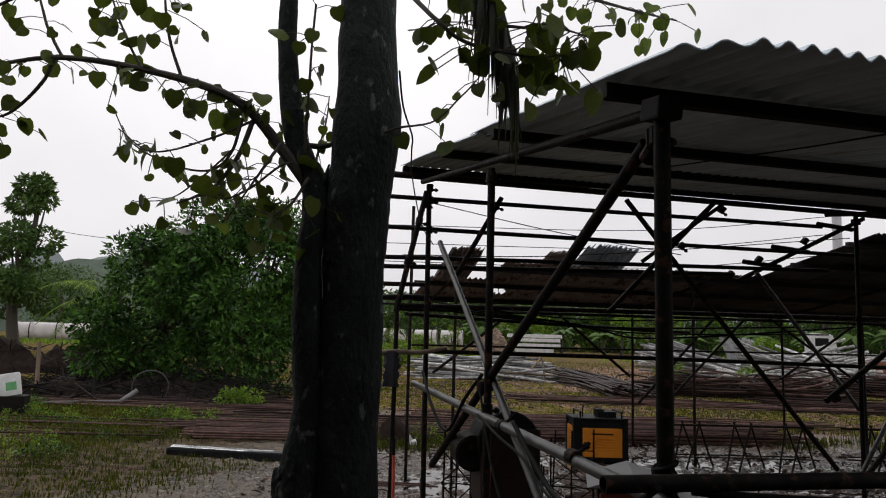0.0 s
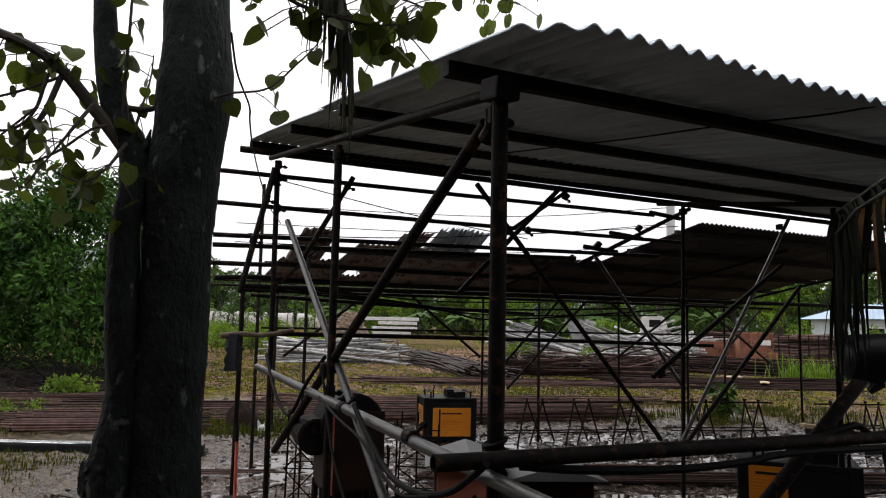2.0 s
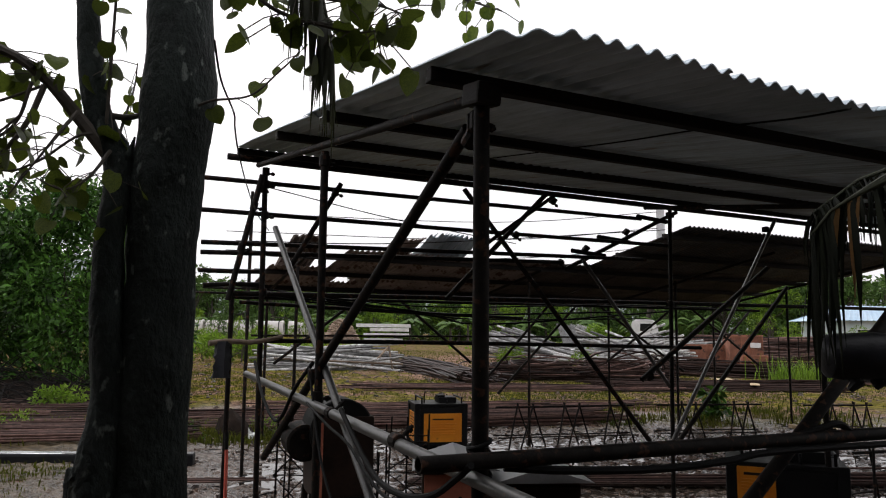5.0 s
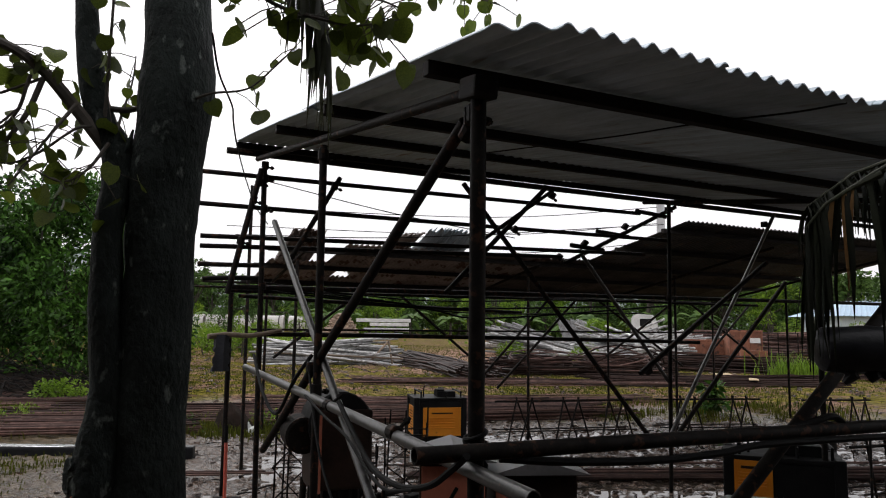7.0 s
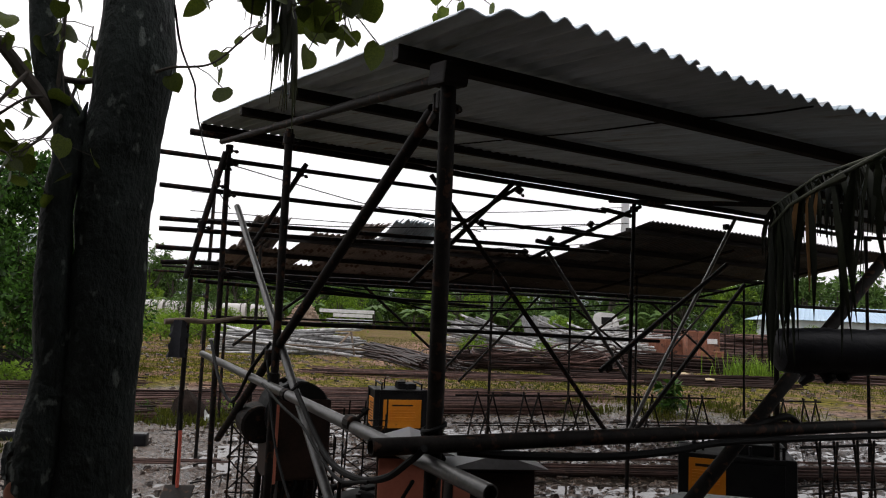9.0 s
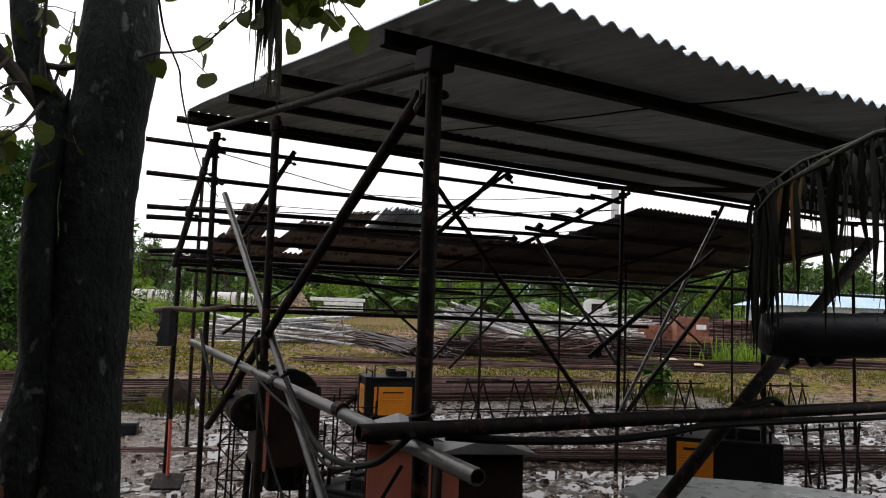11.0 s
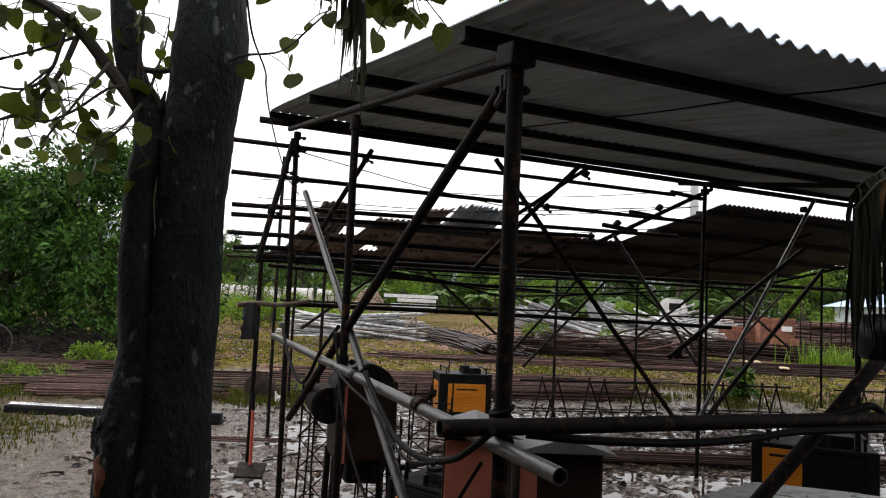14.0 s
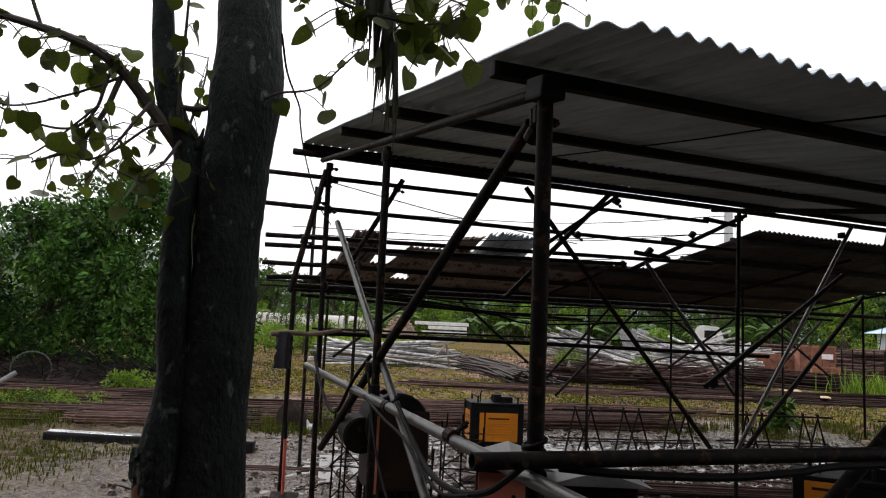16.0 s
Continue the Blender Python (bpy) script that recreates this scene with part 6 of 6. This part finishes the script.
broad_tree((-9.25, 17.8), 4.95, 4.9, 21, M["leaf_mango"], "dense dark green broad-leaved tree with foliage to the ground", 26000, 0.155, 0.02, clumps=60, shoots=16)
broad_tree((-11.6, 17.5), 4.25, 3.9, 22, M["leaf_mango"], "dense dark green broad-leaved tree with foliage to the ground", 17000, 0.155, 0.02, clumps=44, shoots=12)
broad_tree((-7.25, 13.65), 0.42, 1.2, 24, M["leaf_bright"], "light green weed in front of a dark brush heap", 900, 0.09, 0.0, name="shrub", clumps=12)
broad_tree((-37.0, 40.0), 11.5, 5.5, 25, M["leaf_far"], "tall dark tree at the yard's edge", 9000, 0.34, 0.15, clumps=30)
broad_tree((-84.0, 100.0), 11.0, 16.0, 26, M["leaf_far"], "dark spreading tree at the yard's edge", 9000, 0.45, 0.05, clumps=34)
broad_tree((-66.0, 104.0), 10.0, 16.0, 27, M["leaf_far"], "dark spreading tree at the yard's edge", 8000, 0.45, 0.05, clumps=34)
# far growth behind the yard
r0 = random.Random(5)
for k in range(40):
    x = -62 + k * 3.4 + r0.uniform(-1.5, 1.5)
    y = r0.uniform(106, 128)
    broad_tree((x, y), r0.uniform(7.5, 11.0), r0.uniform(6.0, 9.0), 300 + k, M["leaf_far"] if k % 3 else M["leaf_bright"], "green tree in the growth behind the yard", 3200, 0.55, 0.0, clumps=18)
for k in range(26):
    x = -80 + k * 6.6 + r0.uniform(-2, 2)
    broad_tree((x, r0.uniform(138, 152)), r0.uniform(9.0, 12.0), r0.uniform(9.0, 12.0), 700 + k, M["leaf_far"], "dark green tree deep in the growth behind the yard", 2200, 0.85, 0.0, clumps=22)
for k in range(16):
    x = 32 + k * 5.4 + r0.uniform(-2, 2)
    broad_tree((x, r0.uniform(96, 140)), r0.uniform(9, 14.0), r0.uniform(8.0, 11.0), 400 + k, M["leaf_far"], "green tree in the growth behind the house", 1800, 0.85, 0.0, clumps=18)
for x, y, h, w, m, s, nl in ((-9.8, 104, 5.0, 7.5, "leaf_bright", 31, 2600), (8.75, 40.6, 2.0, 1.9, "leaf_bright", 32, 2600), (25.5, 55, 3.0, 4.5, "leaf_bright", 33, 2600), (29.0, 52, 2.2, 4.0, "leaf_bright", 34, 1800), (4.95, 13.2, 0.62, 0.4, "leaf_mango", 35, 220),
                             (-18.9, 60, 3.0, 2.0, "leaf_far", 51, 1200), (-17.4, 61, 2.6, 1.6, "leaf_bright", 52, 1000), (-15.7, 60, 2.9, 1.9, "leaf_far", 53, 1200), (-12.4, 62, 2.7, 1.7, "leaf_bright", 54, 1000), (-20.6, 58, 3.0, 2.2, "leaf_bright", 55, 1200), (-12.6, 50, 1.7, 3.0, "leaf_bright", 36, 2200), (-15.4, 50, 1.5, 3.0, "leaf_bright", 37, 2200), (-18.0, 52, 1.6, 3.4, "leaf_bright", 38, 2200), (-9.2, 33, 1.5, 1.8, "leaf_bright", 39, 1500), (-11.2, 34, 1.2, 1.6, "leaf_bright", 40, 1000), (22, 37, 1.2, 2.0, "leaf_bright", 41, 900), (3.5, 37, 0.8, 1.6, "leaf_bright", 42, 700), (7.2, 36.5, 0.8, 1.4, "leaf_bright", 43, 700)):
    broad_tree((x, y), h, w, s, M[m], "light green leafy shrub", nl, 0.16 if y < 70 else 0.4, 0.0, name="shrub", clumps=14)


def palm(at, height, length, n, seed, mat, label, name="palm_tree", width=0.5):
    """A crown of arching, cut fronds on a short trunk."""
    r = random.Random(seed)
    base = Vector((at[0], at[1], 0))
    t = thing(name, base, label, "palm" if name == "palm_tree" else "banana plant")
    top = base + Vector((0, 0, height))
    tube("trunk", [base, top], [0.2, 0.14], M["twig"], t, sides=8)
    for k in range(n):
        a = k / n * 6.283 + r.uniform(-0.3, 0.3)
        rise = r.uniform(0.25, 0.95)
        out = Vector((math.cos(a), math.sin(a), 0))
        side = Vector((-math.sin(a), math.cos(a), 0))
        verts, faces = [], []
        steps = 9
        for i in range(steps + 1):
            f = i / steps
            c = top + out * length * f * (0.9 - 0.3 * rise * (1 - f)) + Vector((0, 0, length * (rise * f * 1.3 - 0.95 * f * f)))
            w = width * math.sin(math.pi * min(1, 0.12 + 0.88 * f)) ** 0.6 * (1 - 0.25 * f)
            verts += [c + side * w - Vector((0, 0, w * 0.55)), c, c - side * w - Vector((0, 0, w * 0.55))]
            if i:
                o = 3 * (i - 1)
                faces += [(o, o + 1, o + 4, o + 3), (o + 1, o + 2, o + 5, o + 4)]
        if name == "palm_tree":
            # cut the blade into narrow drooping leaflets along the rib
            ribs = [Vector(verts[3 * i + 1]) for i in range(steps + 1)]
            verts, faces = [], []
            for q in range(34):
                f = 0.08 + 0.9 * q / 33
                c = along(ribs, f)
                w = 0.75 * math.sin(math.pi * min(1, 0.2 + 0.8 * f)) ** 0.7
                for sgn in (-1, 1):
                    tip = c + side * sgn * w + out * w * 0.5 - Vector((0, 0, w * r.uniform(0.3, 0.7)))
                    o = len(verts)
                    verts += [c - out * 0.03, c + out * 0.03, tip]
                    faces.append((o, o + 1, o + 2))
            tube("rib", ribs, 0.02, mat, t, sides=5)
        raw("frond", verts, faces, mat, t, smooth=True)
    return t


palm((-30.0, 39.5), 3.0, 4.4, 18, 1, M["leaf_bright"], "young coconut palm with yellow-green fronds")
for k in range(22):
    x = -34 + 3.4 * k + r0.uniform(-1.4, 1.4)
    palm((x, r0.uniform(100, 112)), r0.uniform(1.6, 3.2), r0.uniform(2.2, 3.6), 8, 50 + k, M["leaf_far"], "banana plant with broad arching leaves", "banana_plant", 0.55)


# ---- grass and weeds ----
def tufts(name, spots, per, height, mat, label, seed, spread_r=0.25, blade=0.012):
    g = np.random.default_rng(seed)
    spots = np.repeat(np.array(spots, float), per, axis=0)
    n = len(spots)
    base = spots[:, :2] + g.normal(size=(n, 2)) * spread_r * spots[:, 2:3]
    z = np.array([ground_z(x, y) for x, y in base])
    h = height * spots[:, 2] * (0.4 + 0.9 * g.random(n))
    a = g.random(n) * 6.283
    lean = np.stack([np.cos(a), np.sin(a)], 1) * (h * (0.2 + 0.6 * g.random(n)))[:, None]
    w = np.stack([-np.sin(a), np.cos(a)], 1) * (blade * (0.6 + 0.8 * g.random(n)) * (0.6 + 0.4 * spots[:, 2]))[:, None]
    p0 = np.c_[base - w, z - 0.01]
    p1 = np.c_[base + w, z - 0.01]
    p2 = np.c_[base + lean * 0.4 + w * 0.8, z + h * 0.65]
    p3 = np.c_[base + lean * 0.4 - w * 0.8, z + h * 0.65]
    p4 = np.c_[base + lean, z + h]
    v = np.stack([p0, p1, p2, p3, p4], 1).reshape(-1, 3)
    i = np.arange(n)[:, None] * 5
    faces = [tuple(q) for q in (i + [0, 1, 2, 3])] + [tuple(q) for q in (i + [3, 2, 4])]
    return tagged(raw(name, v, faces, mat), label, "grass", kind="stuff")


gr = random.Random(9)


def scatter(n, x0, x1, y0, y1, lo=0.5, hi=1.2, keep=0.0):
    out = []
    while len(out) < n:
        x, y = gr.uniform(x0, x1), gr.uniform(y0, y1)
        if noise.noise((x * 0.25, y * 0.25, 7.0)) > keep - 0.3 * gr.random():
            out.append((x, y, gr.uniform(lo, hi)))
    return out


tufts("grass", scatter(900, -16, 18, 13.6, 26, 0.4, 1.3, 0.15), 60, 0.045, M["grass"], "patchy yellow-green turf across the yard", 1, 0.7, 0.009)
tufts("grass", scatter(1100, -30, 34, 26, 60, 0.6, 1.6, 0.0), 40, 0.05, M["grass"], "rough grass among the metal piles", 2, 1.2, 0.014)
tufts("grass", scatter(260, -12.0, -6.0, 8.0, 9.8, 0.4, 1.2, 0.05) + scatter(500, -13, -6, 9.5, 14, 0.5, 1.4, 0.0) + scatter(240, -9.5, -3.9, 5.6, 8.0, 0.3, 0.9, 0.05), 44, 0.07, M["grass"], "weeds and grass beside the rebar", 3, 0.35, 0.007)
tufts("grass", scatter(60, -4.4, -2.2, 9.8, 11.4, 0.5, 1.1, -0.5) + scatter(50, 2.8, 7.5, 12.2, 14.5, 0.5, 1.3, -0.5), 60, 0.12, M["grass"], "grass tufts by the boulder and stools", 4, 0.2, 0.007)
tufts("weeds", [(12.0 + gr.gauss(0, 0.5), 23.5 + gr.gauss(0, 0.4), gr.uniform(0.8, 1.5)) for _ in range(9)], 50, 0.55, M["leaf_bright"], "tall grass clump beside the bars", 5, 0.25, 0.014)
tufts("grass", [q for q in scatter(900, -80, 90, 60, 100, 1.0, 3.0, -0.2) if not -0.15 < q[0] / q[1] < 0.07], 22, 0.13, M["leaf_bright"], "tall rough grass before the far trees", 6, 1.2, 0.08)
weed_spots = [(gr.uniform(-11.0, -6.3), gr.uniform(7.6, 11.8)) for _ in range(46)] + [(-3.5, 10.2), (-2.6, 10.75), (-5.2, 13.9), (-6.4, 7.4), (-6.9, 7.0), (-7.4, 7.6)]
for k, (x, y) in enumerate(weed_spots):
    broad_tree((x, y), 0.16 + 0.05 * (k % 4), 0.70, 600 + k, M["leaf_mango"] if k % 3 == 1 else M["leaf_bright"], "low leafy weed in the wet grass", 300, 0.045, 0.0, name="weed", clumps=8)

# brush heap under the dark tree
brush = thing("brush_heap", (-11.1, 16.4, 0), "long dark heap of cut branches under the trees", "brush heap")
rb2 = random.Random(31)
bm = bmesh.new()
BRUSH_TURN = Matrix.Rotation(radians(-26), 3, "Z")
for k in range(1100):
    x, y = rb2.uniform(-4.6, 4.4), rb2.gauss(-0.2, 0.8)
    h = (0.50 + 0.3 * noise.noise((x * 0.8, 0, 4))) * math.exp(-(y / 1.3) ** 2)
    p = Vector((-11.1, 16.4, 0)) + BRUSH_TURN @ Vector((x, y, 0.05 + h * rb2.random()))
    d = Vector((rb2.gauss(0, 1), rb2.gauss(0, 0.7), rb2.gauss(0.05, 0.3))).normalized() * rb2.uniform(0.3, 0.9)
    q = p + d
    q.z = max(0.02, q.z)
    tube_into(bm, [p, p.lerp(q, 0.5) + Vector((0, 0, 0.05)), q], [0.016, 0.012, 0.005], 4, False)
tagged(part("branch_rest", bm, M["timber_dark"], brush), kind="stuff")
mound = thing("soil_mound", (-11.2, 16.6, 0), "long dark soil mound below the brush heap", "mound")
bm = bmesh.new()
for i in range(41):
    for j in range(13):
        x, y = -4.8 + 9.6 * i / 40, -1.5 + 3.0 * j / 12
        h = 0.45 * max(0, 1 - (y / 1.5) ** 2) * (1 - (x / 4.9) ** 4) * (1 + 0.5 * noise.noise((x * 0.9, y, 3)))
        bm.verts.new(Vector((-11.2, 16.7, 0)) + BRUSH_TURN @ Vector((x, y, h + 0.08 * noise.noise((x * 3, y * 3, 1)))))
bm.verts.ensure_lookup_table()
for i in range(40):
    for j in range(12):
        a = i * 13 + j
        bm.faces.new([bm.verts[q] for q in (a, a + 13, a + 14, a + 1)])
part("soil", bm, M["stone"], mound, smooth=True)

# ---- unseen wall and ceiling at the camera's back, added to shade near things ----
wall = box("wall_south", (26, 0.2, 4.0), Matrix.Translation((0, -1.6, 2.0)), M["timber_dark"], None, bevel=0.01)
tagged(wall, "unseen dark wall added behind the camera to block sky light", "wall", kind="structure")
shade_ceiling = box("ceiling", (26, 2.7, 0.08), Matrix.Translation((0, -0.30, 3.05)), M["timber_dark"], None, bevel=0.01)
tagged(shade_ceiling, "unseen dark ceiling added over the camera to block sky light", "ceiling", kind="structure")
